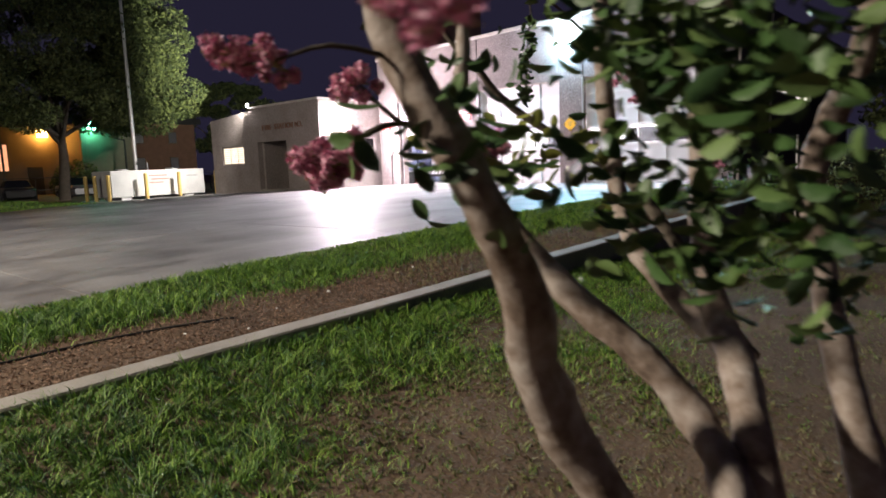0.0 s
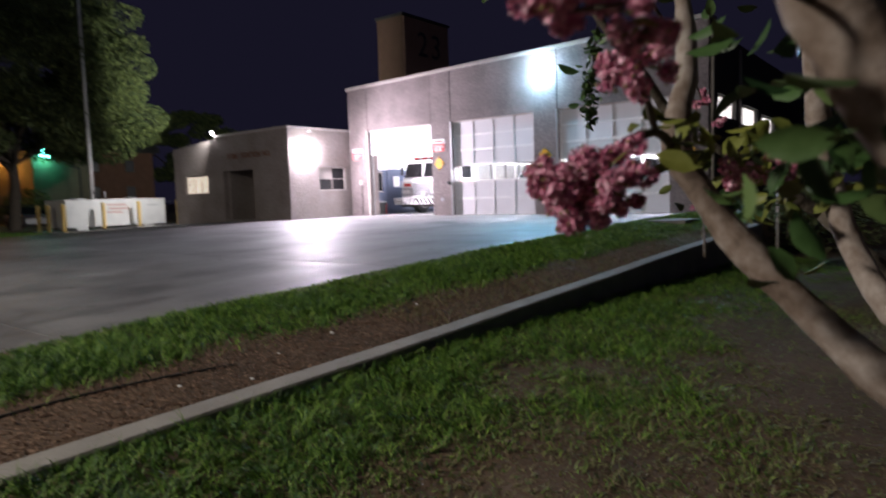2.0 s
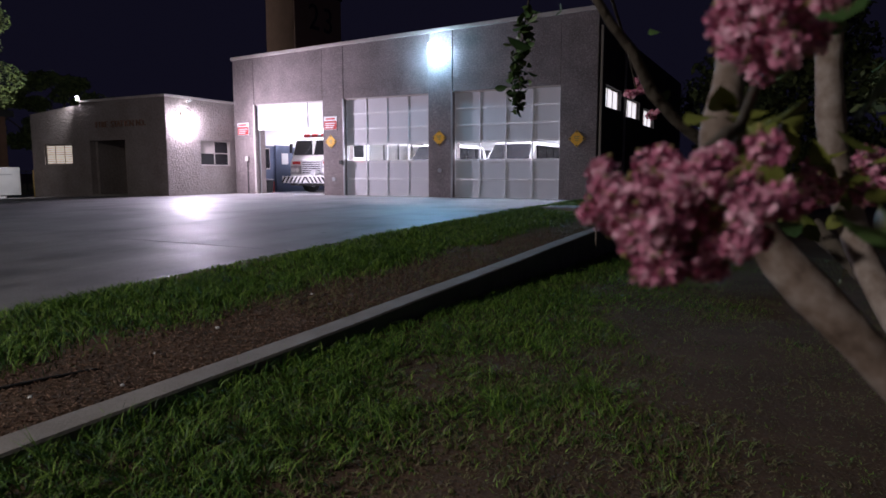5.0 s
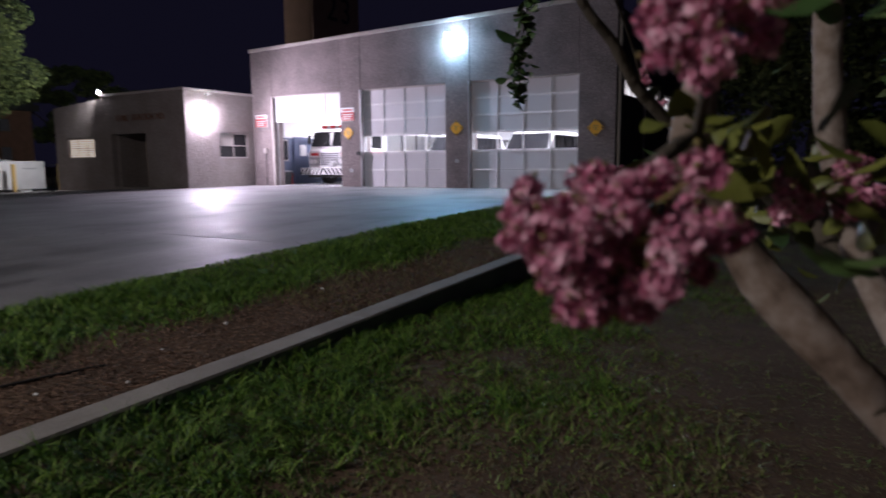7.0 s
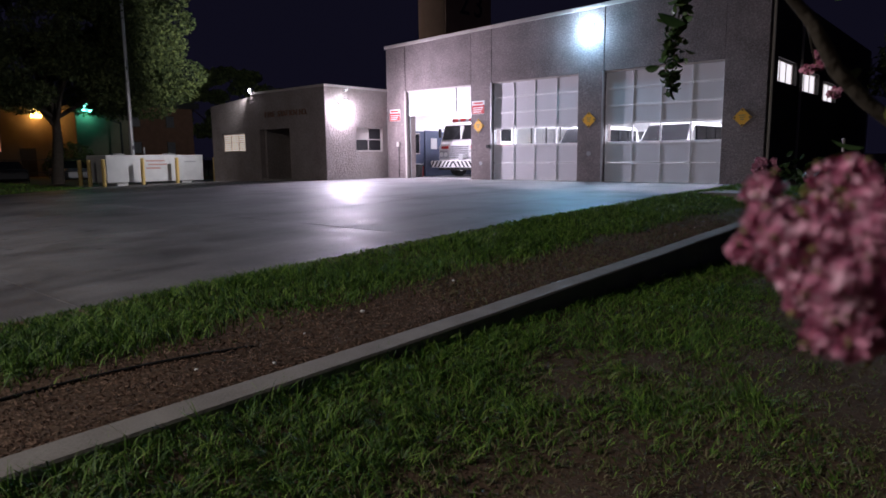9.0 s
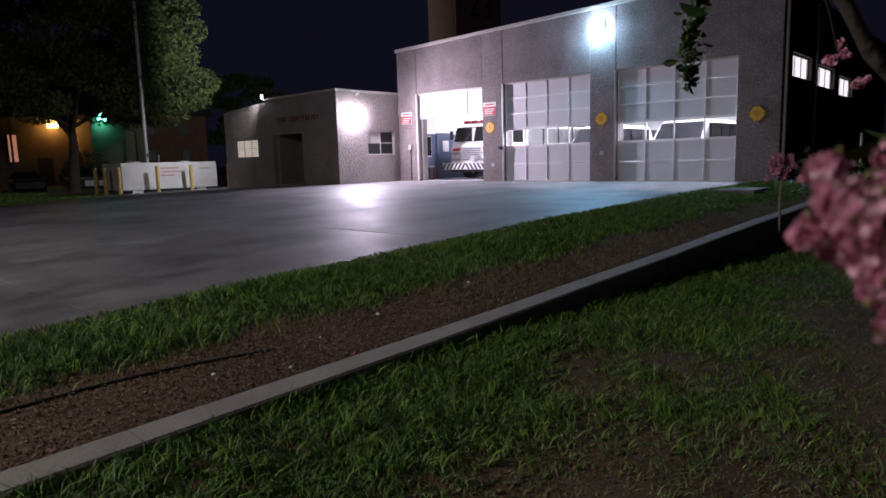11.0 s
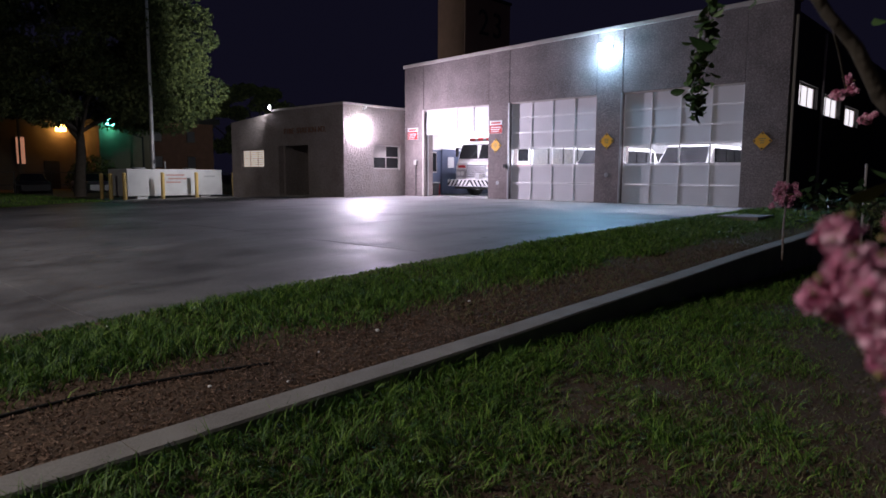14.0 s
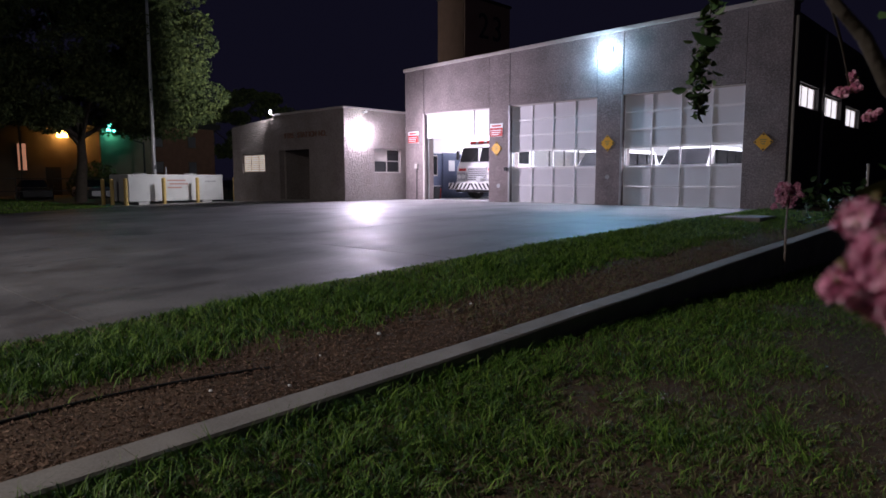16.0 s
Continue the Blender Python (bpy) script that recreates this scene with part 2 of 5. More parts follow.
# ---- mesh helpers ----
def finish(name, bm, mat, parent=None, label="", smooth=False):
    me = bpy.data.meshes.new(name)
    bmesh.ops.recalc_face_normals(bm, faces=bm.faces[:])
    bm.to_mesh(me)
    bm.free()
    for mt in (mat if isinstance(mat, (list, tuple)) else [mat]):
        me.materials.append(mt)
    if smooth:
        me.polygons.foreach_set("use_smooth", [True] * len(me.polygons))
    ob = new(name, me)
    if parent:
        ob.parent = parent
    if label:
        tagged(ob, label)
    return ob


def part(name, bm, mat, parent, label="", smooth=False):
    return finish(name, bm, mat, parent, label, smooth)


def thing(name, label, category, place=(0, 0, 0), turn=0, group="", kind=""):
    ob = new(name)
    ob.matrix_basis = pose(*place, 0, 0, turn)
    ob.empty_display_size = 0.2
    return tagged(ob, label, category, group, kind)


def add_box(bm, x0, x1, y0, y1, z0, z1, bevel=0.0):
    r = bmesh.ops.create_cube(bm, size=1.0, matrix=Matrix.LocRotScale(((x0 + x1) / 2, (y0 + y1) / 2, (z0 + z1) / 2), None, (x1 - x0, y1 - y0, z1 - z0)))
    if bevel:
        es = list({e for v in r["verts"] for e in v.link_edges})
        bmesh.ops.bevel(bm, geom=es, offset=bevel, segments=2, affect="EDGES", profile=0.6)


def box(x0, x1, y0, y1, z0, z1, bevel=0.0):
    bm = bmesh.new()
    add_box(bm, x0, x1, y0, y1, z0, z1, bevel)
    return bm


def add_cyl(bm, p, q, r0, r1=None, n=12):
    r1 = r0 if r1 is None else r1
    p, q = Vector(p), Vector(q)
    d = q - p
    m = Matrix.Translation((p + q) / 2) @ d.to_track_quat("Z", "Y").to_matrix().to_4x4()
    bmesh.ops.create_cone(bm, cap_ends=True, segments=n, radius1=r0, radius2=r1, depth=d.length, matrix=m)


def ring(plane, a, b, z0, z1, d0, d1, t):
    """A rectangular frame of width t in one piece."""
    bm = bmesh.new()
    loops = []
    for d in (d0, d1):
        for k in (0, t):
            pts = ((a + k, z0 + k), (b - k, z0 + k), (b - k, z1 - k), (a + k, z1 - k))
            loops.append([bm.verts.new((d, u, w) if plane == "x" else (u, d, w)) for u, w in pts])
    for p, q in ((0, 1), (1, 3), (3, 2), (2, 0)):
        for k in range(4):
            bm.faces.new((loops[p][k], loops[p][(k + 1) % 4], loops[q][(k + 1) % 4], loops[q][k]))
    return bm


def cyl(p, q, r0, r1=None, n=12):
    bm = bmesh.new()
    add_cyl(bm, p, q, r0, r1, n)
    return bm


def tube(points, radii, n=10, knobs=0.0, seed=0):
    """A bent, tapering limb through points."""
    rnd = random.Random(seed)
    pts, rad = [], []
    P = [Vector(p) for p in points]
    for i in range(len(P) - 1):
        a = P[max(i - 1, 0)]
        b, c = P[i], P[i + 1]
        d = P[min(i + 2, len(P) - 1)]
        steps = max(3, int((c - b).length / 0.05)) if (c - b).length < 3 else 6
        for k in range(steps):
            t = k / steps
            pts.append(0.5 * ((2 * b) + (c - a) * t + (2 * a - 5 * b + 4 * c - d) * t * t + (3 * b - a - 3 * c + d) * t ** 3))
            rad.append(radii[i] * (1 - t) + radii[i + 1] * t)
    pts.append(P[-1])
    rad.append(radii[-1])
    bm = bmesh.new()
    rings = []
    up = Vector((0.3, 0.9, 0.2))
    for i, p in enumerate(pts):
        t = (pts[min(i + 1, len(pts) - 1)] - pts[max(i - 1, 0)]).normalized()
        u = t.cross(up).normalized()
        v = t.cross(u)
        ring = []
        for k in range(n):
            a = 2 * math.pi * k / n
            dr = (u * math.cos(a) + v * math.sin(a))
            r = rad[i] * (1 + knobs * noise.noise((p + dr * rad[i]) * 14 + Vector((seed, 0, 0))))
            ring.append(bm.verts.new(p + dr * r))
        rings.append(ring)
    for a, b in zip(rings, rings[1:]):
        for k in range(n):
            bm.faces.new((a[k], a[(k + 1) % n], b[(k + 1) % n], b[k]))
    bm.faces.new(rings[0])
    bm.faces.new(rings[-1])
    return bm


def mesh_from(name, verts, faces_flat, size, mat, parent=None, smooth=False):
    """A mesh from numpy arrays, all faces of one size."""
    me = bpy.data.meshes.new(name)
    nf = len(faces_flat) // size
    me.vertices.add(len(verts))
    me.vertices.foreach_set("co", np.asarray(verts, dtype=np.float32).ravel())
    me.loops.add(len(faces_flat))
    me.loops.foreach_set("vertex_index", np.asarray(faces_flat, dtype=np.int32))
    me.polygons.add(nf)
    me.polygons.foreach_set("loop_start", np.arange(nf, dtype=np.int32) * size)
    me.update(calc_edges=True)
    me.materials.append(mat)
    if smooth:
        me.polygons.foreach_set("use_smooth", [True] * nf)
    ob = new(name, me)
    if parent:
        ob.parent = parent
    return ob


# ---- the lie of the land ----
def lerp(v, xs, ys):
    return np.interp(v, xs, ys)


def drive_z(x, y):
    fall = np.maximum(-0.00222 * np.clip(-2.0 - np.asarray(y, float), 0, 100) ** 1.8, -0.95)
    return fall - 0.024 * np.clip(-1.5 - np.asarray(x), 0, 10)


def curb_z(y):
    return lerp(y, [-80, -30, -19, -17, -16, -15, -14, -13, -12, -11, -9, -7.7, -4.2, -3.0], [-0.8, -0.55, -0.402, -0.38, -0.364, -0.338, -0.319, -0.299, -0.273, -0.245, -0.202, -0.18, -0.1, -0.06])


def lawn_z(x, y):
    return lerp(y, [-80, -30, -20, -16, -12, -7, -3, 3], [-0.95, -0.66, -0.455, -0.49, -0.6, -0.75, -0.85, -0.92]) - 0.1 * np.clip(np.asarray(x) - 16.6, 0, 1) - 0.025 * np.clip(np.asarray(x) - 17.6, 0, 6)


CURB0, CURB1, EDGE = 16.37, 16.6, 13.96


def left_edge(y):
    return lerp(y, [-40, -20, -13.7, -8.9, -8.8], [-3.5, -5.2, -7.6, -10.3, -14.5])


def ground_z(x, y):
    x, y = np.asarray(x, float), np.asarray(y, float)
    d = drive_z(x, y)
    strip = d + 0.03 + (curb_z(y) - 0.03 - d - 0.03) * np.clip((x - EDGE) / (CURB0 - EDGE), 0, 1)
    z = np.where(x > EDGE, strip, d - 0.1)
    z = np.where(x < left_edge(y), d - 0.015, z)
    z = np.where(x > CURB1 - 0.05, lawn_z(x, y), z)
    return z


def sheet(name, xs, ys, zf, mat, label, jitter=0.0):
    X, Y = np.meshgrid(np.asarray(xs, float), np.asarray(ys, float))
    Z = zf(X, Y)
    if jitter:
        Z = Z + jitter * np.array([[noise.noise(Vector((a * 1.7, b * 1.7, 0.5))) for a, b in zip(r, q)] for r, q in zip(X, Y)])
    V = np.stack([X, Y, Z], -1).reshape(-1, 3)
    nx, ny = len(xs), len(ys)
    i = (np.arange(ny - 1)[:, None] * nx + np.arange(nx - 1)[None]).ravel()
    F = np.stack([i, i + 1, i + nx + 1, i + nx], -1).ravel()
    return tagged(mesh_from(name, V, F, 4, mat, smooth=True), label, name.split("_")[0], kind="structure")


gx = np.concatenate([[-600, -200, -80, -40, -20], np.arange(-16, 13.4, 1.0), [EDGE - 0.01, EDGE], np.arange(14.0, 16.3, 0.3), [16.54, 16.56], np.arange(16.8, 24, 0.3), [26, 30, 40, 80, 200, 600]])
gy = np.concatenate([[-600, -200, -80, -50, -35, -28, -24], np.arange(-22, -2, 0.4), np.arange(-2, 12, 2.0), [20, 40, 80, 200, 600]])
sheet("ground", gx, gy, ground_z, M_SOIL, "bare brown soil under patchy lawn", 0.012)

# concrete forecourt, in slabs with open joints
xs = [-14.2, -9.2, -4.6, 0.0, 4.55, 9.1, EDGE]
ys = [-46, -40, -34, -28.5, -23, -18.2, -13.6, -9.0, -4.5, -0.02]
forecourt = thing("forecourt", "worn grey concrete forecourt with stained slabs", "pavement", kind="structure")
for i in range(len(xs) - 1):
    for j in range(len(ys) - 1):
        x0, x1, y0, y1 = xs[i] + 0.005, xs[i + 1] - 0.005, ys[j] + 0.005, ys[j + 1] - 0.005
        bm = bmesh.new()
        n = 6
        top, low = [], []
        for b in range(n + 1):
            for a in range(n + 1):
                y = y0 + (y1 - y0) * b / n
                lo = max(x0, float(left_edge(y))) if i < 3 else x0
                x = min(lo, x1) + (x1 - min(lo, x1)) * a / n
                z = float(drive_z(x, y))
                top.append(bm.verts.new((x, y, z)))
        for b in range(n):
            for a in range(n):
                k = b * (n + 1) + a
                bm.faces.new((top[k], top[k + 1], top[k + n + 2], top[k + n + 1]))
        ext = bmesh.ops.extrude_face_region(bm, geom=bm.faces[:])
        bmesh.ops.translate(bm, verts=[v for v in ext["geom"] if isinstance(v, bmesh.types.BMVert)], vec=(0, 0, -0.09))
        bmesh.ops.remove_doubles(bm, verts=bm.verts[:], dist=0.0005)
        if x1 > float(left_edge((y0 + y1) / 2)) + 0.3:
            part("slab", bm, M_DRIVE, forecourt)
        else:
            bm.free()

# retaining curb in cast lengths
curb = thing("retaining_curb", "low concrete retaining curb along the lawn", "curb", kind="structure")
for k, a in enumerate(np.arange(-34.0, -4.0, 3.0)):
    bm = bmesh.new()
    rows = []
    for y in np.linspace(a + 0.004, a + 2.996, 7):
        zt = float(curb_z(y))
        w = 0.006 * noise.noise(Vector((0, y * 2, 3)))
        rows.append([bm.verts.new(p) for p in ((CURB0, y, zt - 0.3), (CURB0, y, zt - 0.012), (CURB0 + 0.012, y, zt + w), (CURB1 - 0.014, y, zt + w), (CURB1, y, zt - 0.014), (CURB1 + 0.01, y, zt - 1.0))])
    for r, q in zip(rows, rows[1:]):
        for c in range(5):
            f = bm.faces.new((r[c], r[c + 1], q[c + 1], q[c]))
            f.material_index = 1 if c == 4 else 0
    bm.faces.new(rows[0])
    bm.faces.new(rows[-1])
    part("curb_length", bm, [M_CURB, M_CURBFACE], curb)

# ---- the station ----
station = thing("fire_station", "single-storey fire station in exposed aggregate concrete", "building")


def roof_z(x):
    return 5.5 + 0.33 * (x + 1.14) / 15.4


RIGHT = 14.28
PIERS = [(-1.13, 0.0), (3.56, 4.56), (8.26, 9.22), (13.09, RIGHT)]
BAYS = [(0.0, 3.56), (4.56, 8.26), (9.22, 13.09)]
HEAD = 3.66


def slope_box(x0, x1, y0, y1, z0, lift=0.0, bev=0.008):
    bm = box(x0, x1, y0, y1, z0, 6.0)
    for v in bm.verts:
        if v.co.z > 5:
            v.co.z = roof_z(v.co.x) + lift
    bmesh.ops.bevel(bm, geom=bm.edges[:], offset=bev, segments=1, affect="EDGES")
    return bm


for x0, x1 in PIERS:
    part("pier", slope_box(x0, x1 - (0.014 if x1 < 14 else 0), 0, 0.62, -0.4), M_AGG, station)
for x0, x1 in BAYS:
    part("header_panel", slope_box(x0, x1 - 0.014, 0.012, 0.62, HEAD), M_AGG, station)
bm = box(-1.19, RIGHT + 0.06, -0.06, 0.66, 0, 1)
for v in bm.verts:
    v.co.z = roof_z(v.co.x) + (0.0 if v.co.z < 0.5 else 0.13)
bmesh.ops.bevel(bm, geom=bm.edges[:], offset=0.015, segments=2, affect="EDGES")
part("coping", bm, M_COPING, station, "pale painted roof coping")
part("roof", box(-1.0, RIGHT - 0.2, 0.67, 17.0, 5.05, 5.2), M_ROOF, station)
part("back_wall", box(-1.13, RIGHT, 17.0, 17.3, -0.3, 5.3), M_INWALL, station)
# right-hand wall with a row of high windows
SW = [(1.1, 3.3, 3.02), (4.15, 6.5, 2.93), (7.2, 9.6, 2.8)]
wx0, wx1 = RIGHT - 0.3, RIGHT - 0.02
part("side_wall", box(wx0, wx1, 0.62, 17.0, -1.2, 2.76), M_SHADEWALL, station)
part("side_wall", box(wx0, wx1, 0.62, 17.0, 3.74, 5.6), M_SHADEWALL, station)
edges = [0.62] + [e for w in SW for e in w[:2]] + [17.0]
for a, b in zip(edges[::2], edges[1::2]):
    part("side_wall", box(wx0, wx1, a, b, 2.76, 3.74), M_SHADEWALL, station)
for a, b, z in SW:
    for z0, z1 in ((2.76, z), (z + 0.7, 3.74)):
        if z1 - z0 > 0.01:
            part("side_wall", box(wx0, wx1, a, b, z0, z1), M_SHADEWALL, station)
    win = part("high_window", ring("x", a, b, z, z + 0.7, wx0 + 0.1, wx0 + 0.16, 0.05), M_COPING, station, "lit high window")
    for u in (a + (b - a) * 0.33, a + (b - a) * 0.66):
        part("glazing_bar", box(wx0 + 0.11, wx0 + 0.15, u - 0.02, u + 0.02, z + 0.05, z + 0.65), M_COPING, win)
    part("pane", box(wx0 + 0.12, wx0 + 0.126, a + 0.05, b - 0.05, z + 0.05, z + 0.65), M_FROST, win, "frosted pane lit from inside")
for py in (0.12, 3.45):
    part("downpipe", cyl((RIGHT + 0.05, py + 0.1, -1.0), (RIGHT + 0.05, py + 0.1, 5.4), 0.045), M_COPING, station)
# bay interior
part("bay_floor", box(-0.92, wx0, 0.02, 17.0, -0.25, 0.0), M_SLAB, station)
part("left_bay_wall", box(-1.12, -0.92, 0.63, 17.0, 2.06, 5.05), M_INWALL, station)
part("left_bay_dado", box(-1.12, -0.9, 0.63, 17.0, 0.0, 2.05), M_BLUE, station, "slate-blue painted lower wall")
part("bay_ceiling", box(-0.92, wx0, 0.63, 17.0, 4.9, 5.04), M_INWALL, station)
for lx in (1.8, 6.4, 11.2):
    for ly in (3.0, 8.0):
        tl = thing("strip_light", "white fluorescent strip light under the ceiling", "lamp", (lx, ly, 4.8), group="bay strip lights")
        part("housing", box(-0.12, 0.12, -1.25, 1.25, 0.03, 0.1), M_WHITE, tl)
        part("tube", box(-0.06, 0.06, -1.2, 1.2, -0.0, 0.03), M_TUBE, tl)
# ---- wing with the entrance ----
wing = thing("station_wing", "low stuccoed office wing of the station", "building")
WX, WY, WT = -1.13, -3.44, 3.72
part("lit_wall", box(WX - 0.25, WX, WY, -1.83, -0.4, WT), M_STUCCO, wing)
part("lit_wall", box(WX - 0.25, WX, -0.3, 0.0, -0.4, WT), M_STUCCO, wing)
part("lit_wall", box(WX - 0.25, WX, -1.83, -0.3, -0.4, 1.15), M_STUCCO, wing)
part("lit_wall", box(WX - 0.25, WX, -1.83, -0.3, 2.17, WT), M_STUCCO, wing)
part("entrance_wall", box(-3.5, WX - 0.25, WY, WY + 0.25, -0.4, WT), M_STUCCO, wing)
part("entrance_wall", box(-6.2, -5.75, WY, WY + 0.25, -0.5, WT), M_STUCCO, wing)
part("entrance_lintel", box(-5.75, -3.5, WY, WY + 0.25, 2.17, WT), M_STUCCO, wing)
part("porch_side", box(-5.75, -5.6, WY + 0.25, WY + 1.5, -0.4, 2.4), M_STUCCO, wing)
part("porch_side", box(-3.62, -3.5, WY + 0.25, WY + 1.5, -0.4, 2.4), M_STUCCO, wing)
part("porch_ceiling", box(-5.75, -3.5, WY + 0.25, WY + 1.5, 2.4, 2.5), M_STUCCO, wing)
part("porch_floor", box(-5.75, -3.5, WY + 0.02, WY + 1.5, -0.3, 0.0), M_CURB, wing)
ed = part("entrance_door", box(-4.75, -3.65, WY + 1.44, WY + 1.5, 0.0, 2.15, 0.004), M_DARK, wing, "dark entrance door in shade")
part("door_pane", box(-4.6, -3.8, WY + 1.425, WY + 1.438, 0.3, 2.0), M_DARKGLASS, ed)
part("porch_back", box(-5.6, -3.62, WY + 1.51, WY + 1.6, 0.0, 2.4), M_STUCCO, wing)
# window wall, set back a little
BY, BT = WY + 0.03, 3.62
for x0, x1, z0, z1 in ((-9.85, -8.95, -0.6, BT), (-7.0, -6.2, -0.6, BT), (-8.95, -7.0, -0.6, 1.2), (-8.95, -7.0, 2.08, BT)):
    bm = box(x0, x1, BY, BY + 0.25, z0, z1)
    for v in bm.verts:
        if v.co.z > 3:
            v.co.z = 3.4 + 0.27 * (v.co.x + 9.85) / 3.65
    part("window_wall", bm, M_STUCCO, wing)
part("end_wall", box(-9.85, -9.6, BY + 0.25, 6.0, -0.6, 3.4), M_STUCCO, wing)
bm = box(-6.25, WX + 0.05, WY - 0.05, 0.0, WT, WT + 0.09, 0.012)
part("wing_roof", bm, M_COPING, wing, "flat roof with pale fascia")
part("low_roof", box(-9.85, -6.25, BY + 0.02, 6.0, 3.3, 3.38), M_ROOF, wing)
part("back_wall", box(-9.6, -1.2, 1.0, 1.2, 0, 3.3), M_INWALL, wing)


def window(parent, plane, a, b, z0, z1, cols, rows, depth, pane, label):
    """A window in a wall: plane 'x' or 'y', the frame's plane at depth, from a to b along the wall."""
    def bx(u0, u1, w0, w1, d0, d1):
        return (d0, d1, u0, u1, w0, w1) if plane == "x" else (u0, u1, d0, d1, w0, w1)
    t, d = 0.05, depth
    win = part("window", ring(plane, a, b, z0, z1, d - 0.03, d + 0.03, t), M_COPING, parent, label)
    for c in range(1, cols):
        u = a + (b - a) * c / cols
        part("glazing_bar", box(*bx(u - 0.018, u + 0.018, z0 + t, z1 - t, d - 0.02, d + 0.02)), M_COPING, win)
    for r in range(1, rows):
        w = z0 + (z1 - z0) * r / rows
        part("glazing_bar", box(*bx(a + t, b - t, w - 0.018, w + 0.018, d - 0.021, d + 0.021)), M_COPING, win)
    for c in range(cols):
        for r in range(rows):
            u0, u1 = a + (b - a) * c / cols + 0.02, a + (b - a) * (c + 1) / cols - 0.02
            w0, w1 = z0 + (z1 - z0) * r / rows + 0.02, z0 + (z1 - z0) * (r + 1) / rows - 0.02
            part("pane", box(*bx(u0, u1, w0, w1, d - 0.004, d + 0.004)), pane(c, r), win)


window(wing, "x", -1.83, -0.3, 1.15, 2.17, 2, 2, WX - 0.1, lambda c, r: M_DARKGLASS if (c, r) != (0, 1) else M_COPING, "two-over-two window with a white frame")
window(wing, "y", -8.95, -7.0, 1.2, 2.08, 3, 2, BY + 0.1, lambda c, r: M_LITWIN, "lit office window with blinds")
for k in range(9):
    part("blind_slat", box(-8.9, -7.05, BY + 0.06, BY + 0.075, 1.24 + k * 0.095, 1.27 + k * 0.095), M_COPING, wing)


def text(name, body, size, m, mat, parent=None, depth=0.02):
    cu = bpy.data.curves.new(name, "FONT")
    cu.body, cu.size, cu.extrude, cu.align_x, cu.align_y = body, size, depth, "CENTER", "CENTER"
    tmp = new(name, cu)
    dg = bpy.context.evaluated_depsgraph_get()
    me = bpy.data.meshes.new_from_object(tmp.evaluated_get(dg))
    bpy.data.objects.remove(tmp)
    me.materials.clear()
    me.materials.append(mat)
    ob = new(name, me)
    ob.matrix_basis = m
    if parent:
        ob.parent = parent
    return ob


for k, ch in enumerate("FIRE STATION NO."):
    if ch != " ":
        text("letter", ch, 0.34, pose(-5.2 + 0.195 * k, WY - 0.02, 2.78, 90, 0, 0), M_BRICK, wing)

# hose tower behind
tower = thing("hose_tower", "brown brick hose-drying tower with numerals", "tower")
part("shaft", box(-7.55, -5.53, 9.0, 13.4, -0.3, 11.4, 0.02), M_SHAFT, tower)
part("number_panel", box(-5.53, -5.46, 9.05, 13.35, 4.0, 11.36), M_TOWER, tower)
part("cap", box(-7.62, -5.4, 8.94, 13.46, 11.4, 11.55, 0.015), M_ROOF, tower)
for ch, ny in (("2", 10.75), ("3", 12.05)):
    text("numeral", ch, 2.1, pose(-5.45, ny, 9.85, 90, 0, 90), M_DARK, tower)


# ---- garage doors ----
ROWS_Z = [0.0, 0.64, 1.29, 1.95, 2.52, 3.09, 3.66]


def garage_door(x0, x1, is_open):
    w = x1 - x0
    g = thing("garage_door", "white sectional door raised most of the way" if is_open else "closed white sectional garage door with a strip of panes", "garage door", ((x0 + x1) / 2, 0.16, 0), group="bay doors")
    for r in range(6):
        z0, z1 = ROWS_Z[r] + 0.004, ROWS_Z[r + 1] - 0.004
        if is_open:
            if r > 1:
                continue
            z0, z1 = 2.62 + 0.56 * r, 3.17 + 0.5 * r
        glazed = r == 2
        bm = bmesh.new()
        cw = w / 4
        rail = 0.04
        add_box(bm, -w / 2, w / 2, 0, 0.045, z0, z0 + rail, 0.004)
        add_box(bm, -w / 2, w / 2, 0, 0.045, z1 - rail, z1, 0.004)
        for c in range(5):
            u = -w / 2 + c * cw
            a, b = max(u - 0.021, -w / 2), min(u + 0.021, w / 2)
            add_box(bm, a, b, -0.02, 0.045, z0 + rail, z1 - rail, 0.003)
        sec = part("section", bm, M_RIB, g)
        for c in range(4):
            a, b = -w / 2 + c * cw + 0.021, -w / 2 + (c + 1) * cw - 0.021
            if glazed:
                p = part("pane", box(a, b, 0.02, 0.026, z0 + rail, z1 - rail), M_GLASS, sec)
                p.visible_shadow = False
            else:
                part("infill_panel", box(a, b, 0.012, 0.035, z0 + rail, z1 - rail, 0.004), M_DOOR, sec)
    if is_open:
        for k in range(5):
            part("raised_section", box(-w / 2, w / 2, 0.35 + k * 0.62, 0.93 + k * 0.62, 3.9, 3.94, 0.004), M_DOOR, g)
    else:
        part("weather_seal", box(-w / 2, w / 2, 0.0, 0.05, -0.012, 0.002), M_RUBBER, g)
    for sx in (-w / 2 - 0.0, w / 2 - 0.04):
        part("track", box(sx, sx + 0.04, 0.06, 0.1, 0.0, 3.7), M_STEEL, g)
    return g


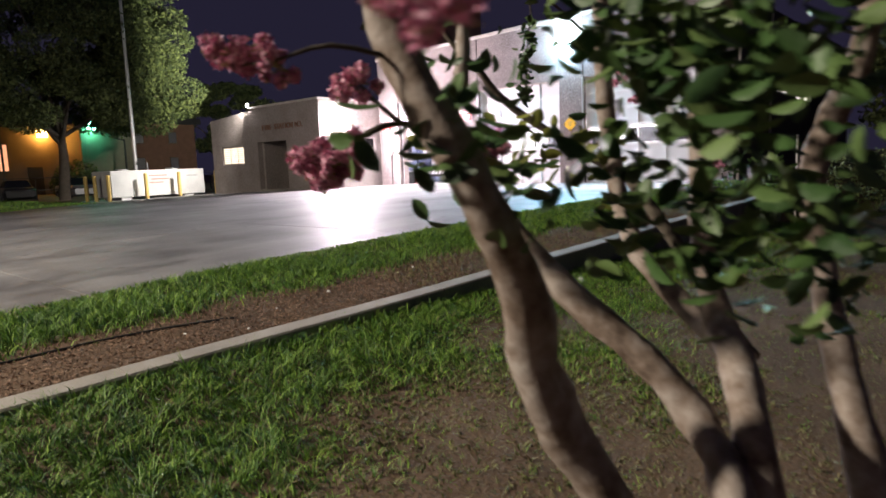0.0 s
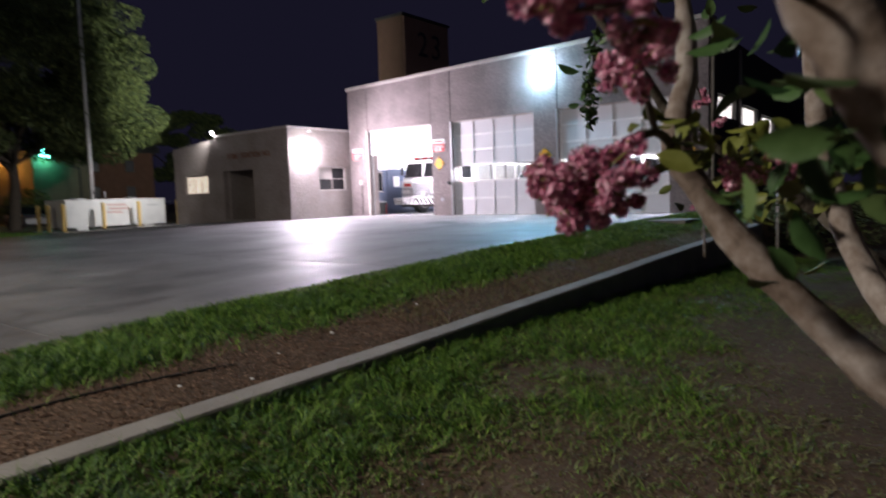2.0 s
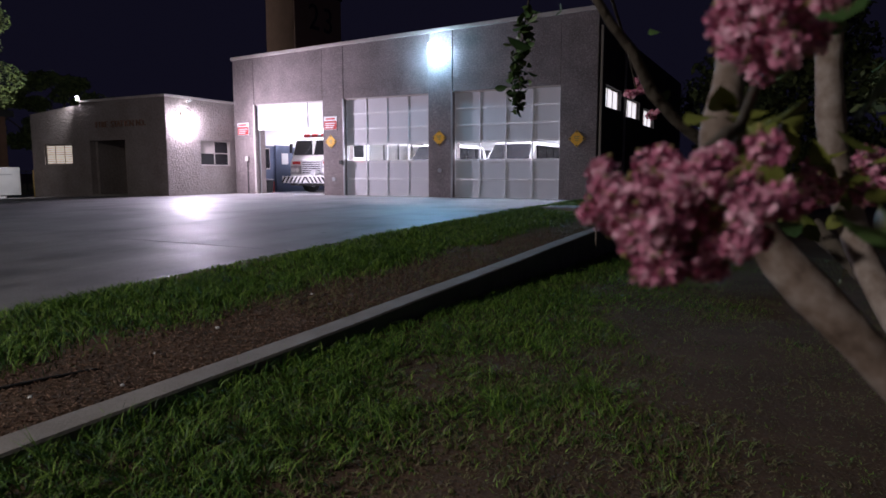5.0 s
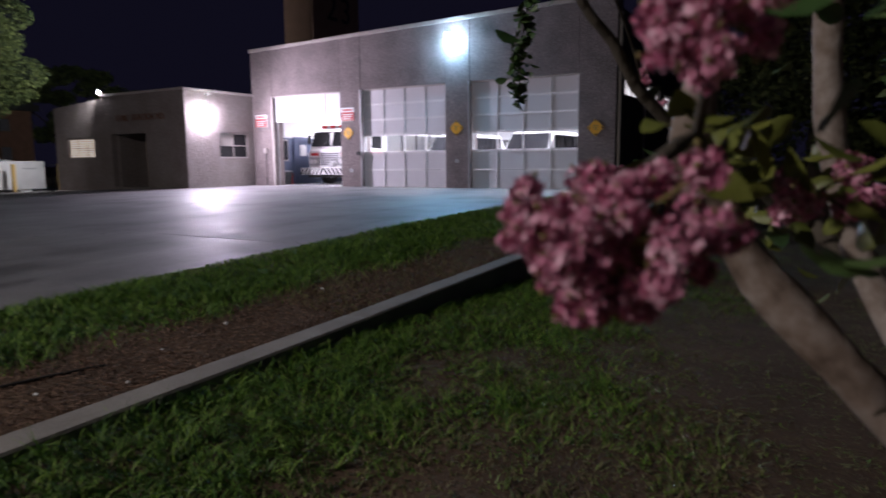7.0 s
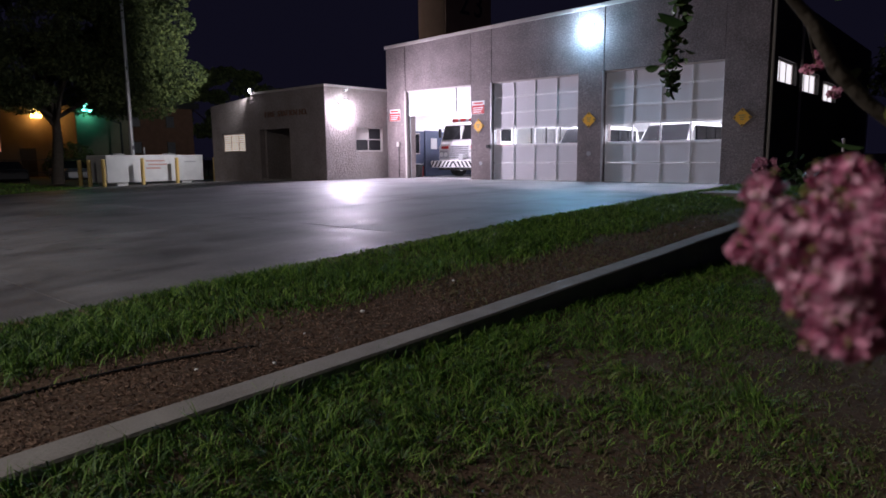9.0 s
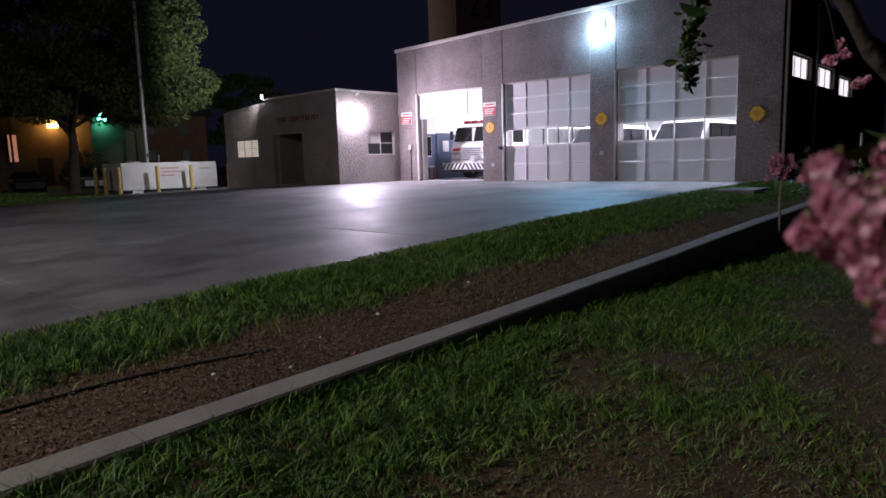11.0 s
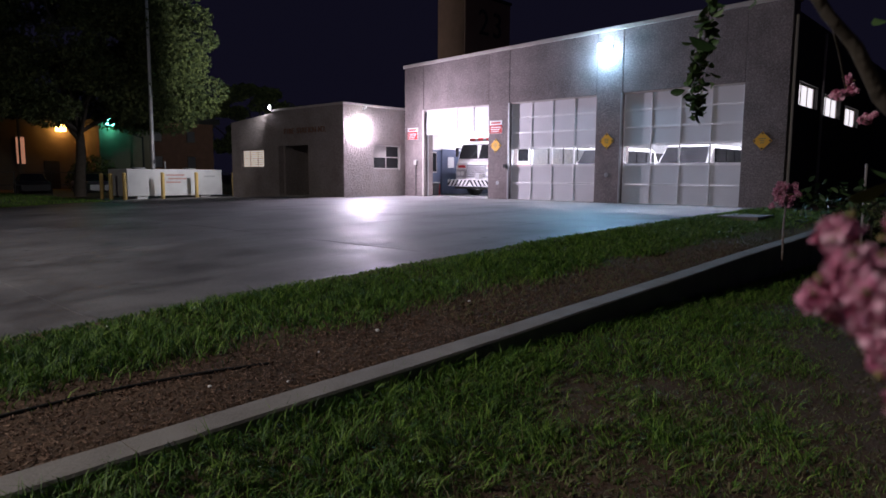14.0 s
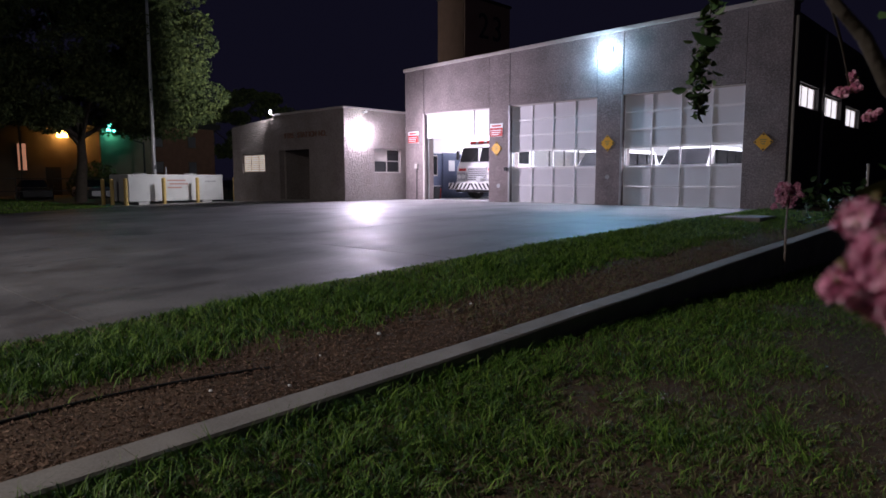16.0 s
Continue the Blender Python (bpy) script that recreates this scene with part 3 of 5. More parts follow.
for k, (x0, x1) in enumerate(BAYS):
    garage_door(x0 + 0.02, x1 - 0.02, k == 0)
for k, (x0, x1) in enumerate(BAYS):
    part("corner_guard", box(x0 - 0.06, x0 + 0.004, -0.006, 0.05, 0.0, HEAD), M_COPING if k == 0 else M_STEEL, station)
    part("door_head_trim", box(x0 + 0.02, x1 - 0.03, 0.06, 0.15, HEAD - 0.05, HEAD - 0.002), M_COPING, station)
for fx, fz in ((8.72, 0.95), (4.05, 0.62)):
    part("pipe_cap", cyl((fx, -0.03, fz), (fx, 0.01, fz), 0.075, n=18), M_STEEL, station, "round metal pipe cap on the pier")

# ---- lamps that are seen ----
def wall_pack(place, turn, mat, label, size=1.0):
    t = thing("wall_lamp", label, "lamp", place, turn)
    s = size
    part("housing", box(-0.13 * s, 0.13 * s, -0.02, 0.09 * s, -0.02, 0.18 * s, 0.012), M_COPING, t)
    part("lens", box(-0.14 * s, 0.14 * s, -0.15 * s, -0.02, -0.1 * s, 0.19 * s, 0.02), mat, t)
    return t


for nm, place, turn, mt, lb, sz in (
        ("a", (-1.03, -2.62, 3.0), 90, M_LAMPW, "bright white wall lamp on the stucco wall", 1.0),
        ("b", (8.64, -0.12, 5.02), 0, M_LAMPB, "blue-white flood lamp high on a pier", 1.4),
        ("c", (-6.27, WY - 0.02, 3.88), -25, M_LAMPW, "small white lamp under the wing roof", 0.55)):
    wl = wall_pack(place, turn, mt, lb, sz)
    if nm == "c":
        part("bracket", cyl((0, 0.02, -0.13), (0, 0.02, -0.01), 0.02), M_DARK, wl)

# ---- signs and fittings on the front ----
for sx, sz in ((-0.63, 2.69), (3.94, 2.77)):
    s = thing("warning_sign", "white and red enamel warning sign on the pier", "sign", (sx, -0.012, sz), group="bay warning signs")
    part("plate", box(-0.31, 0.31, -0.006, 0.01, -0.25, 0.25, 0.003), M_WHITE, s)
    part("red_field", box(-0.3, 0.3, -0.012, -0.008, -0.24, 0.08), M_RED, s)
    for k in range(3):
        part("writing_bar", box(-0.24, 0.24 - 0.05 * k, -0.018, -0.014, -0.03 - 0.08 * k, 0.005 - 0.08 * k), M_WHITE, s)
    part("writing_bar", box(-0.22, 0.22, -0.012, -0.008, 0.13, 0.19), M_RED, s)
for sx, sz in ((3.94, 2.06), (8.7, 2.09), (13.66, 1.94)):
    s = thing("diamond_sign", "yellow diamond-shaped sign with dark corner studs", "sign", (sx, -0.02, sz), group="yellow diamond signs")
    bm = box(-0.19, 0.19, -0.006, 0.012, -0.19, 0.19, 0.004)
    bmesh.ops.rotate(bm, verts=bm.verts[:], cent=(0, 0, 0), matrix=Matrix.Rotation(radians(45), 3, "Y"))
    part("plate", bm, M_SIGNY, s)
    for dx, dz in ((0.215, 0), (-0.215, 0), (0, 0.215), (0, -0.215)):
        part("stud", cyl((dx, -0.018, dz), (dx, -0.006, dz), 0.027), M_DARK, s)
    for k in range(3):
        part("writing_bar", box(-0.09 + 0.02 * k, 0.09 - 0.02 * k, -0.012, -0.008, 0.05 - 0.06 * k, 0.075 - 0.06 * k), M_BUD, s)
t = thing("intercom_box", "small grey call box with conduit on the pier", "intercom", (-0.42, -0.01, 1.35))
part("case", box(-0.08, 0.08, -0.08, 0.01, 0, 0.2, 0.008), M_COPING, t)
part("conduit", cyl((0, -0.02, -1.33), (0, -0.02, 0), 0.015), M_DARK, t)
t = thing("key_switch", "black key switch box beside the bay door", "switch", (4.42, -0.01, 1.2))
part("case", box(-0.06, 0.06, -0.07, 0.01, 0, 0.14, 0.006), M_DARK, t)
t = thing("security_camera", "small white security camera under the wing roof", "camera", (-1.09, -2.35, 3.62))
part("bracket", cyl((0, 0, 0.05), (0.1, 0, 0.02), 0.015), M_WHITE, t)
part("barrel", cyl((0.1, 0, 0.03), (0.18, -0.22, -0.03), 0.045), M_WHITE, t)

# ---- vehicles and gear in the bays ----
def rounded(sections, mat, name, parent, label=""):
    """A body lofted through (y, half width, z low, z high)."""
    bm = bmesh.new()
    rings = []
    for y, w, z0, z1 in sections:
        c = min(0.12, (z1 - z0) * 0.25)
        rings.append([bm.verts.new(p) for p in ((-w, y, z0 + c * 0.5), (-w, y, z1 - c), (-w + c, y, z1), (w - c, y, z1), (w, y, z1 - c), (w, y, z0 + c * 0.5), (w - c, y, z0), (-w + c, y, z0))])
    for a, b in zip(rings, rings[1:]):
        for k in range(8):
            bm.faces.new((a[k], a[(k + 1) % 8], b[(k + 1) % 8], b[k]))
    bm.faces.new(rings[0])
    bm.faces.new(rings[-1])
    return part(name, bm, mat, parent, label)


def wheel(parent, x, y, r, w=0.28):
    t = part("wheel", cyl((x - w / 2, y, r), (x + w / 2, y, r), r, n=24), M_RUBBER, parent)
    part("rim", cyl((x - w / 2 - 0.01, y, r), (x + w / 2 + 0.01, y, r), r * 0.55, n=16), M_STEEL, t)


eng = thing("fire_engine", "white fire engine with chevron bumper parked in the open bay", "fire engine", (1.25, 1.75, 0))
rounded([(0.35, 1.2, 0.55, 1.45), (0.5, 1.24, 0.5, 1.6), (0.75, 1.22, 0.5, 2.32), (2.6, 1.24, 0.5, 2.4), (2.7, 1.2, 0.6, 2.4)], M_WHITE, "cab", eng)
rounded([(2.75, 1.22, 0.55, 2.6), (8.2, 1.22, 0.55, 2.6)], M_WHITE, "body", eng)
bm = box(-1.32, 1.32, -0.1, 0.4, 0.42, 0.72, 0.03)
bp = part("bumper", bm, M_WHITE, eng)
for k in range(-6, 6):
    bm = box(-0.05, 0.05, -0.108, -0.102, 0.44, 0.7)
    for v in bm.verts:
        v.co.x += k * 0.22 + 0.1 + (0.09 if (v.co.z > 0.55) == (k < 0) else -0.09)
    part("chevron", bm, M_DARK, bp)
part("undertray", box(-1.05, 1.05, 0.1, 1.0, 0.3, 0.42, 0.03), M_DARK, eng)
part("siren", cyl((0.5, -0.22, 0.86), (0.5, 0.12, 0.86), 0.13, 0.1, 16), M_STEEL, eng, "chrome bumper siren")
part("grille", box(-0.55, 0.55, 0.3, 0.36, 0.8, 1.4, 0.02), M_STEEL, eng, "chrome grille")
for k in range(6):
    part("grille_bar", box(-0.5, 0.5, 0.285, 0.3, 0.85 + 0.09 * k, 0.89 + 0.09 * k), M_DARK, eng)
bm = bmesh.new()
bm.faces.new([bm.verts.new(p) for p in ((-1.12, 0.49, 1.64), (1.12, 0.49, 1.64), (1.1, 0.7, 2.26), (-1.1, 0.7, 2.26))])
ext = bmesh.ops.extrude_face_region(bm, geom=bm.faces[:])
bmesh.ops.translate(bm, verts=[v for v in ext["geom"] if isinstance(v, bmesh.types.BMVert)], vec=(0, -0.035, 0.01))
part("windscreen", bm, M_DARKGLASS, eng, "dark windscreen")
part("pillar", box(-0.025, 0.025, 0.43, 0.66, 1.66, 2.24), M_WHITE, eng)
for a in (-0.5, 0.55):
    part("wiper", tube([(a, 0.44, 1.64), (a + 0.25, 0.5, 1.9), (a + 0.3, 0.54, 2.05)], [0.014, 0.012, 0.01], 6), M_DARK, eng)
lb = part("light_bar", box(-0.9, 0.9, 0.9, 1.25, 2.42, 2.56, 0.03), M_STEEL, eng, "roof light bar with red lenses")
for a in (-0.7, -0.25, 0.25, 0.7):
    part("lens", box(a - 0.16, a + 0.16, 0.88, 1.27, 2.45, 2.58, 0.03), M_RED, lb)
for a in (-0.85, 0.85):
    hb = part("headlight", box(a - 0.25, a + 0.25, 0.24, 0.42, 0.8, 1.18, 0.02), M_STEEL, eng, "chrome headlight cluster")
    for da in (-0.12, 0.12):
        part("lens", cyl((a + da, 0.215, 0.99), (a + da, 0.245, 0.99), 0.1, n=16), M_WHITE, hb)
    part("marker_light", box(a - 0.2, a + 0.2, 0.3, 0.42, 1.24, 1.36, 0.01), M_RED, eng, "red warning light")
    part("tow_eye", box(a * 0.5 - 0.05, a * 0.5 + 0.05, -0.14, -0.1, 0.3, 0.42, 0.01), M_DARK, eng)
    part("mirror_arm", cyl((a * 1.4, 0.7, 2.1), (a * 1.55, 0.55, 2.12), 0.015, n=6), M_DARK, eng)
    wheel(eng, a * 1.2, 1.5, 0.5)
    wheel(eng, a * 1.2, 6.5, 0.5)
    part("mirror", box(a * 1.55 - 0.06, a * 1.55 + 0.06, 0.5, 0.6, 1.75, 2.15, 0.02), M_DARK, eng)


def suv(x, y, label, mat):
    c = thing("utility_vehicle", label, "car", (x, y, 0))
    rounded([(0.0, 0.85, 0.45, 0.95), (0.15, 0.95, 0.35, 1.12), (1.25, 0.98, 0.35, 1.28), (4.9, 0.98, 0.35, 1.3), (5.1, 0.9, 0.4, 1.1)], mat, "body", c)
    rounded([(1.15, 0.9, 1.24, 1.3), (1.8, 0.84, 1.26, 2.0), (4.6, 0.84, 1.26, 2.02), (5.0, 0.86, 1.26, 1.3)], mat, "cabin", c)
    bm = bmesh.new()
    bm.faces.new([bm.verts.new(p) for p in ((-0.8, 1.2, 1.34), (0.8, 1.2, 1.34), (0.74, 1.7, 1.9), (-0.74, 1.7, 1.9))])
    ext = bmesh.ops.extrude_face_region(bm, geom=bm.faces[:])
    bmesh.ops.translate(bm, verts=[v for v in ext["geom"] if isinstance(v, bmesh.types.BMVert)], vec=(0, -0.05, 0.03))
    part("windscreen", bm, M_DARKGLASS, c, "dark windscreen")
    for y0, y1 in ((1.85, 2.75), (2.83, 3.6), (3.68, 4.4)):
        bm = box(0.86, 0.925, y0, y1, 1.38, 1.88, 0.01)
        for v in bm.verts:
            v.co.x -= 0.05 * (v.co.z - 1.38)
        part("side_glass", bm, M_DARKGLASS, c)
    part("light_bar", box(-0.6, 0.6, 2.4, 2.7, 2.04, 2.16, 0.03), M_STEEL, c)
    part("grille", box(-0.5, 0.5, -0.03, 0.03, 0.6, 0.85, 0.01), M_DARK, c)
    for a in (-0.68, 0.68):
        part("headlight", box(a - 0.15, a + 0.15, -0.02, 0.04, 0.7, 0.88, 0.02), M_STEEL, c)
        wheel(c, a * 1.28, 0.95, 0.37, 0.24)
        wheel(c, a * 1.28, 3.95, 0.37, 0.24)
    return c


suv(10.55, 0.7, "white utility vehicle parked behind the closed bay door", M_WHITE)
suv(6.9, 1.3, "white pickup-like vehicle behind the glazed bay door", M_WHITE)
t = thing("bay_cabinet", "tall white storage cabinet against the bay wall", "cabinet", (8.6, 9.0, 0))
part("body", box(-0.9, 0.9, 0, 0.6, 0, 2.2, 0.01), M_WHITE, t)
for a in (-0.45, 0.45):
    part("door", box(a - 0.43, a + 0.43, -0.02, 0.0, 0.05, 2.15, 0.005), M_WHITE, t)
t = thing("office_door", "grey-blue steel door with a pinned notice", "door", (-0.86, 2.6, 0), 90)
part("leaf", box(-0.48, 0.48, -0.03, 0.03, 0, 2.1, 0.006), M_BLUE, t)
part("notice", box(-0.1, 0.32, -0.045, -0.035, 1.25, 1.75), M_WHITE, t, "white framed notice")
t = thing("bay_window", "dark internal window in the blue wall", "window", (-0.87, 1.38, 1.02), 90)
part("frame", box(-0.38, 0.38, -0.03, 0.03, 0, 0.95, 0.005), M_COPING, t)
part("pane", box(-0.34, -0.02, -0.045, -0.035, 0.05, 0.9), M_DARKGLASS, t)
part("pane", box(0.02, 0.34, -0.045, -0.035, 0.05, 0.9), M_DARKGLASS, t)
t = thing("fire_extinguisher", "red fire extinguisher standing by the blue wall", "extinguisher", (-0.72, 1.75, 0))
part("cylinder", cyl((0, 0, 0.01), (0, 0, 0.48), 0.085, n=16), M_RED, t)
part("valve", cyl((0, 0, 0.48), (0, 0, 0.6), 0.03), M_DARK, t)
part("hose", tube([(0.02, 0, 0.58), (0.13, 0, 0.5), (0.11, 0, 0.2)], [0.012, 0.012, 0.012], 6), M_RUBBER, t)
t = thing("waste_bin", "grey plastic bin by the blue wall", "bin", (-0.55, 1.22, 0))
part("tub", cyl((0, 0, 0), (0, 0, 0.55), 0.24, 0.29, 20), M_DARK, t)
part("rim", cyl((0, 0, 0.55), (0, 0, 0.6), 0.31, n=20), M_STEEL, t)

for k in range(4):
    part("shutter", box(1.22, 1.25, 2.95 + 1.3 * k, 4.1 + 1.3 * k, 0.75, 2.2, 0.01), M_STEEL, eng, "roll-up locker shutter")
    part("shutter_gap", box(1.222, 1.24, 4.12 + 1.3 * k, 4.23 + 1.3 * k, 0.7, 2.3), M_DARK, eng)
part("hose_tray", box(1.0, 1.23, 3.0, 8.0, 2.3, 2.5, 0.02), M_DARK, eng)
for y0, y1 in ((0.95, 1.6), (1.75, 2.5)):
    part("side_window", box(1.2, 1.26, y0, y1, 1.55, 2.15, 0.02), M_DARKGLASS, eng)
part("stripe", box(1.225, 1.252, 0.8, 2.65, 1.2, 1.4), M_RED, eng)
for k, (sy, sz) in enumerate(((4.0, 0.9), (6.5, 1.6), (9.5, 1.3))):
    rk = thing("gear_rack", "dark open rack with turnout gear along the bay wall", "rack", (4.0, 8.6 + k * 2.2, 0), group="gear racks")
    part("frame", box(-0.9, 0.9, -0.25, 0.25, 0.1, 2.1, 0.02), M_DARK, rk)
    for q in range(5):
        part("coat", box(-0.8 + 0.33 * q, -0.55 + 0.33 * q, -0.33, -0.26, 0.8, 1.75, 0.03), M_YELLOW if q % 2 else M_BLUE, rk)

# ---- fuel tank, bollards, flagpole ----
tank = thing("fuel_tank", "white concrete-encased fuel tank with faded red lettering", "tank", (-11.0, -5.83, -0.24))
part("vault", box(-2.2, 0.0, -2.2, 2.48, 0.1, 1.36, 0.04), M_TANK, tank)
for y in (-1.5, 1.6):
    part("foot", box(-2.1, -0.05, y - 0.25, y + 0.25, -0.1, 0.1, 0.01), M_TANK, tank)
for k, (a, b) in enumerate(((0.0, 0.9), (0.1, 1.0), (0.0, 0.7))):
    part("writing_bar", box(0.003, 0.008, -0.4 + a, -0.4 + b + a * 0.2, 1.05 - 0.17 * k, 1.12 - 0.17 * k), M_FADED, tank)
part("writing_bar", box(0.003, 0.008, 1.5, 2.1, 1.0, 1.06), M_STEEL, tank)
for y in (-1.2, 1.3):
    part("lid", cyl((-1.1, y, 1.36), (-1.1, y, 1.44), 0.3, n=20), M_STEEL, tank)
part("vent_pipe", cyl((-1.6, 0.3, 1.36), (-1.6, 0.3, 1.75), 0.04), M_STEEL, tank)
boll = None
for bx_, by_ in ((-10.55, -8.33), (-10.55, -6.6), (-10.55, -4.95), (-10.6, -2.95), (-11.8, -8.45), (-12.9, -8.45)):
    zb = float(drive_z(bx_, by_))
    if boll is None:
        boll = thing("bollard", "faded yellow steel bollard guarding the tank", "bollard", (bx_, by_, zb), group="tank bollards")
        bm = cyl((0, 0, -0.1), (0, 0, 1.18), 0.085, n=18)
        part("post", bm, M_YELLOW, boll)
        bm = bmesh.new()
        bmesh.ops.create_uvsphere(bm, u_segments=18, v_segments=8, radius=0.086, matrix=Matrix.Translation((0, 0, 1.18)) @ Matrix.Diagonal((1, 1, 0.5, 1)))
        part("cap", bm, M_YELLOW, boll)
    else:
        copy_thing(boll, pose(bx_, by_, zb))
pole = thing("flagpole", "tapered aluminium flagpole behind the tank", "flagpole", (-13.6, -5.68, -0.4))
part("shaft", cyl((0, 0, 0), (0.1, 0, 13.0), 0.11, 0.06, 16), M_POLE, pole)
part("collar", cyl((0, 0, 0), (0, 0, 0.12), 0.2, 0.17, 18), M_POLE, pole)
part("cleat", box(0.09, 0.16, -0.03, 0.03, 1.8, 2.0, 0.01), M_DARK, pole)
part("halyard", cyl((0.13, 0.02, 1.9), (0.17, 0.02, 12.8), 0.008, n=6), M_WHITE, pole)


# ---- trees in the distance ----
def leaf_cloud(name, centres, count, size, mat, parent, seed, squash=0.6):
    """Small folded leaves scattered on clumps; centres: (place, radius)."""
    rng = np.random.default_rng(seed)
    C = np.array([c for c, r in centres])
    R = np.array([r for c, r in centres])
    w = R ** 2
    k = rng.choice(len(C), count, p=w / w.sum())
    d = rng.normal(size=(count, 3))
    d /= np.linalg.norm(d, axis=1)[:, None]
    d[:, 2] *= squash
    p = C[k] + d * (R[k] * (0.55 + 0.55 * rng.random(count) ** 0.6))[:, None]
    a = rng.normal(size=(count, 3))
    a /= np.linalg.norm(a, axis=1)[:, None]
    b = np.cross(a, rng.normal(size=(count, 3)))
    b /= np.linalg.norm(b, axis=1)[:, None]
    nrm = np.cross(a, b)
    s = size * (0.6 + 0.8 * rng.random(count))[:, None]
    V = np.stack([p - a * s, p + b * s * 0.45 + nrm * s * 0.15, p + a * s, p - b * s * 0.45 + nrm * s * 0.15], 1).reshape(-1, 3)
    i = np.arange(count)[:, None] * 4
    F = np.concatenate([i, i + 1, i + 2, i, i + 2, i + 3], 1).ravel()
    return mesh_from(name, V, F, 3, mat, parent)


def big_tree(name, label, base, height, spread_xy, crown_mid, seed, clumps, leaves, leaf, full=2):
    rnd = random.Random(seed)
    t = thing(name, label, "tree", base)
    part("trunk", tube([(0, 0, -0.2), (0.1, 0.05, 1.2), (0.0, 0.2, 2.6), (0.15, 0.1, height * 0.55)], [0.34, 0.27, 0.23, 0.1], 12, 0.15, seed), M_BARK, t, smooth=True)
    cs = []
    for k in range(clumps):
        a = rnd.uniform(0, 2 * math.pi)
        e = rnd.uniform(-0.9, 1.0)
        rr = math.sqrt(max(0.0, 1 - abs(e) ** full)) * rnd.uniform(0.55, 1.0)
        c = (crown_mid[0] + spread_xy[0] * rr * math.cos(a), crown_mid[1] + spread_xy[1] * rr * math.sin(a), crown_mid[2] + spread_xy[2] * e)
        cs.append((c, rnd.uniform(0.7, 1.5)))
    for k in range(9):
        c = Vector(cs[k][0])
        s = Vector((0.05, 0.15, rnd.uniform(2.8, 4.2)))
        part("limb", tube([s, s.lerp(c, 0.45) + Vector((0, 0, 0.5)), c], [0.13, 0.08, 0.03], 8, 0.1, seed + k), M_BARK, t, smooth=True)
    leaf_cloud("crown", cs, leaves, leaf, M_LEAF, t, seed)
    return t


big_tree("shade_tree", "large leafy shade tree behind the tank", (-18.0, -7.75, -0.5), 9.5, (3.6, 6.9, 4.6), (0.2, 0.0, 8.5), 5, 230, 150000, 0.11, 6)
big_tree("shade_tree", "dark spreading tree over the far lawn", (-21.5, -15.0, -0.6), 9, (5.5, 6.5, 4.0), (0, 0, 8.2), 8, 110, 60000, 0.14)
big_tree("far_tree", "dark distant tree beyond the wing", (-60.0, 27.5, -0.5), 11, (6, 9.5, 4.4), (0, 0, 8.6), 12, 60, 12000, 0.34)

big_tree("far_tree", "dark tree behind the side yard", (19.5, 12.0, -0.9), 9, (3.5, 4.5, 4.2), (0, 0, 5.5), 15, 60, 16000, 0.16)
big_tree("far_tree", "dark tree at the edge of the side lawn", (26.0, -1.0, -0.95), 8, (4.0, 5.0, 3.8), (0, 0, 5.0), 17, 60, 16000, 0.16)

# ---- houses beyond ----
house = thing("bungalow", "low house with a lit porch behind the lawn", "house", (-34.0, -4.5, -0.5))
part("wall", box(-6, 0, -6.5, 4.0, 0, 5.2), M_SIDING, house)
bm = bmesh.new()
v = [bm.verts.new(p) for p in ((-7, -7.2, 5.2), (0.9, -7.2, 5.2), (0.9, 4.6, 5.2), (-7, 4.6, 5.2), (-3, -5.5, 6.8), (-3, 3.0, 6.8))]
for f in ((0, 1, 4), (1, 2, 5, 4), (2, 3, 5), (3, 0, 4, 5), (0, 3, 2, 1)):
    bm.faces.new([v[k] for k in f])
part("roof", bm, M_ROOF, house)
for y in (-5.8, -1.9, 2.4):
    part("porch_post", box(0.72, 0.84, y - 0.06, y + 0.06, 0, 5.2), M_SIDING, house)
for y, z0, z1, mt in ((-1.65, 2.0, 4.0, M_PORCHWIN), (-4.5, 1.6, 3.4, M_PORCHWIN), (3.2, 1.2, 2.6, M_DARKGLASS)):
    w_ = part("window", box(0.0, 0.05, y - 0.32, y + 0.32, z0, z1), M_SIDING, house)
    part("pane", box(0.05, 0.07, y - 0.26, y + 0.26, z0 + 0.06, z1 - 0.06), mt, w_)
part("front_door", box(0.0, 0.06, -0.2, 0.8, 0.1, 2.3), M_DARK, house)
wall_pack((-33.9, -3.55, 4.2), 90, M_LAMPO, "orange porch lamp on the house wall", 2.2)
shed = thing("end_house", "house end wall lit green by its lamp", "house", (-30.2, -0.6, -0.5))
part("wall", box(-5, 0, -1.6, 2.2, 0, 5.0), M_SIDING, shed)
part("roof", box(-5.4, 0.4, -2.0, 2.6, 5.0, 5.25), M_ROOF, shed)
wall_pack((-30.05, -1.5, 4.5), 90, M_LAMPG, "green-tinted lamp on the end wall", 2.0)
flats = thing("brick_apartments", "dark two-storey brick apartment building beyond", "apartment building", (-46.0, 4.0, -0.5))
part("wall", box(-8, 0, -7.5, 11.0, 0, 6.6), M_BRICK, flats)
part("roof", box(-8.5, 0.6, -8.0, 11.5, 6.6, 7.2), M_ROOF, flats)
for y in (-3.6, -2.2, 3.5, 5.0, 8.5):
    for z in (2.0, 4.6):
        w_ = part("window", box(0, 0.06, y - 0.45, y + 0.45, z, z + 1.2), M_SIDING, flats)
        part("pane", box(0.06, 0.09, y - 0.38, y + 0.38, z + 0.07, z + 1.13), M_STEEL, w_)
fence = thing("chain_fence", "low dark metal fence along the far lawn", "fence", (-21.5, -3, -0.55))
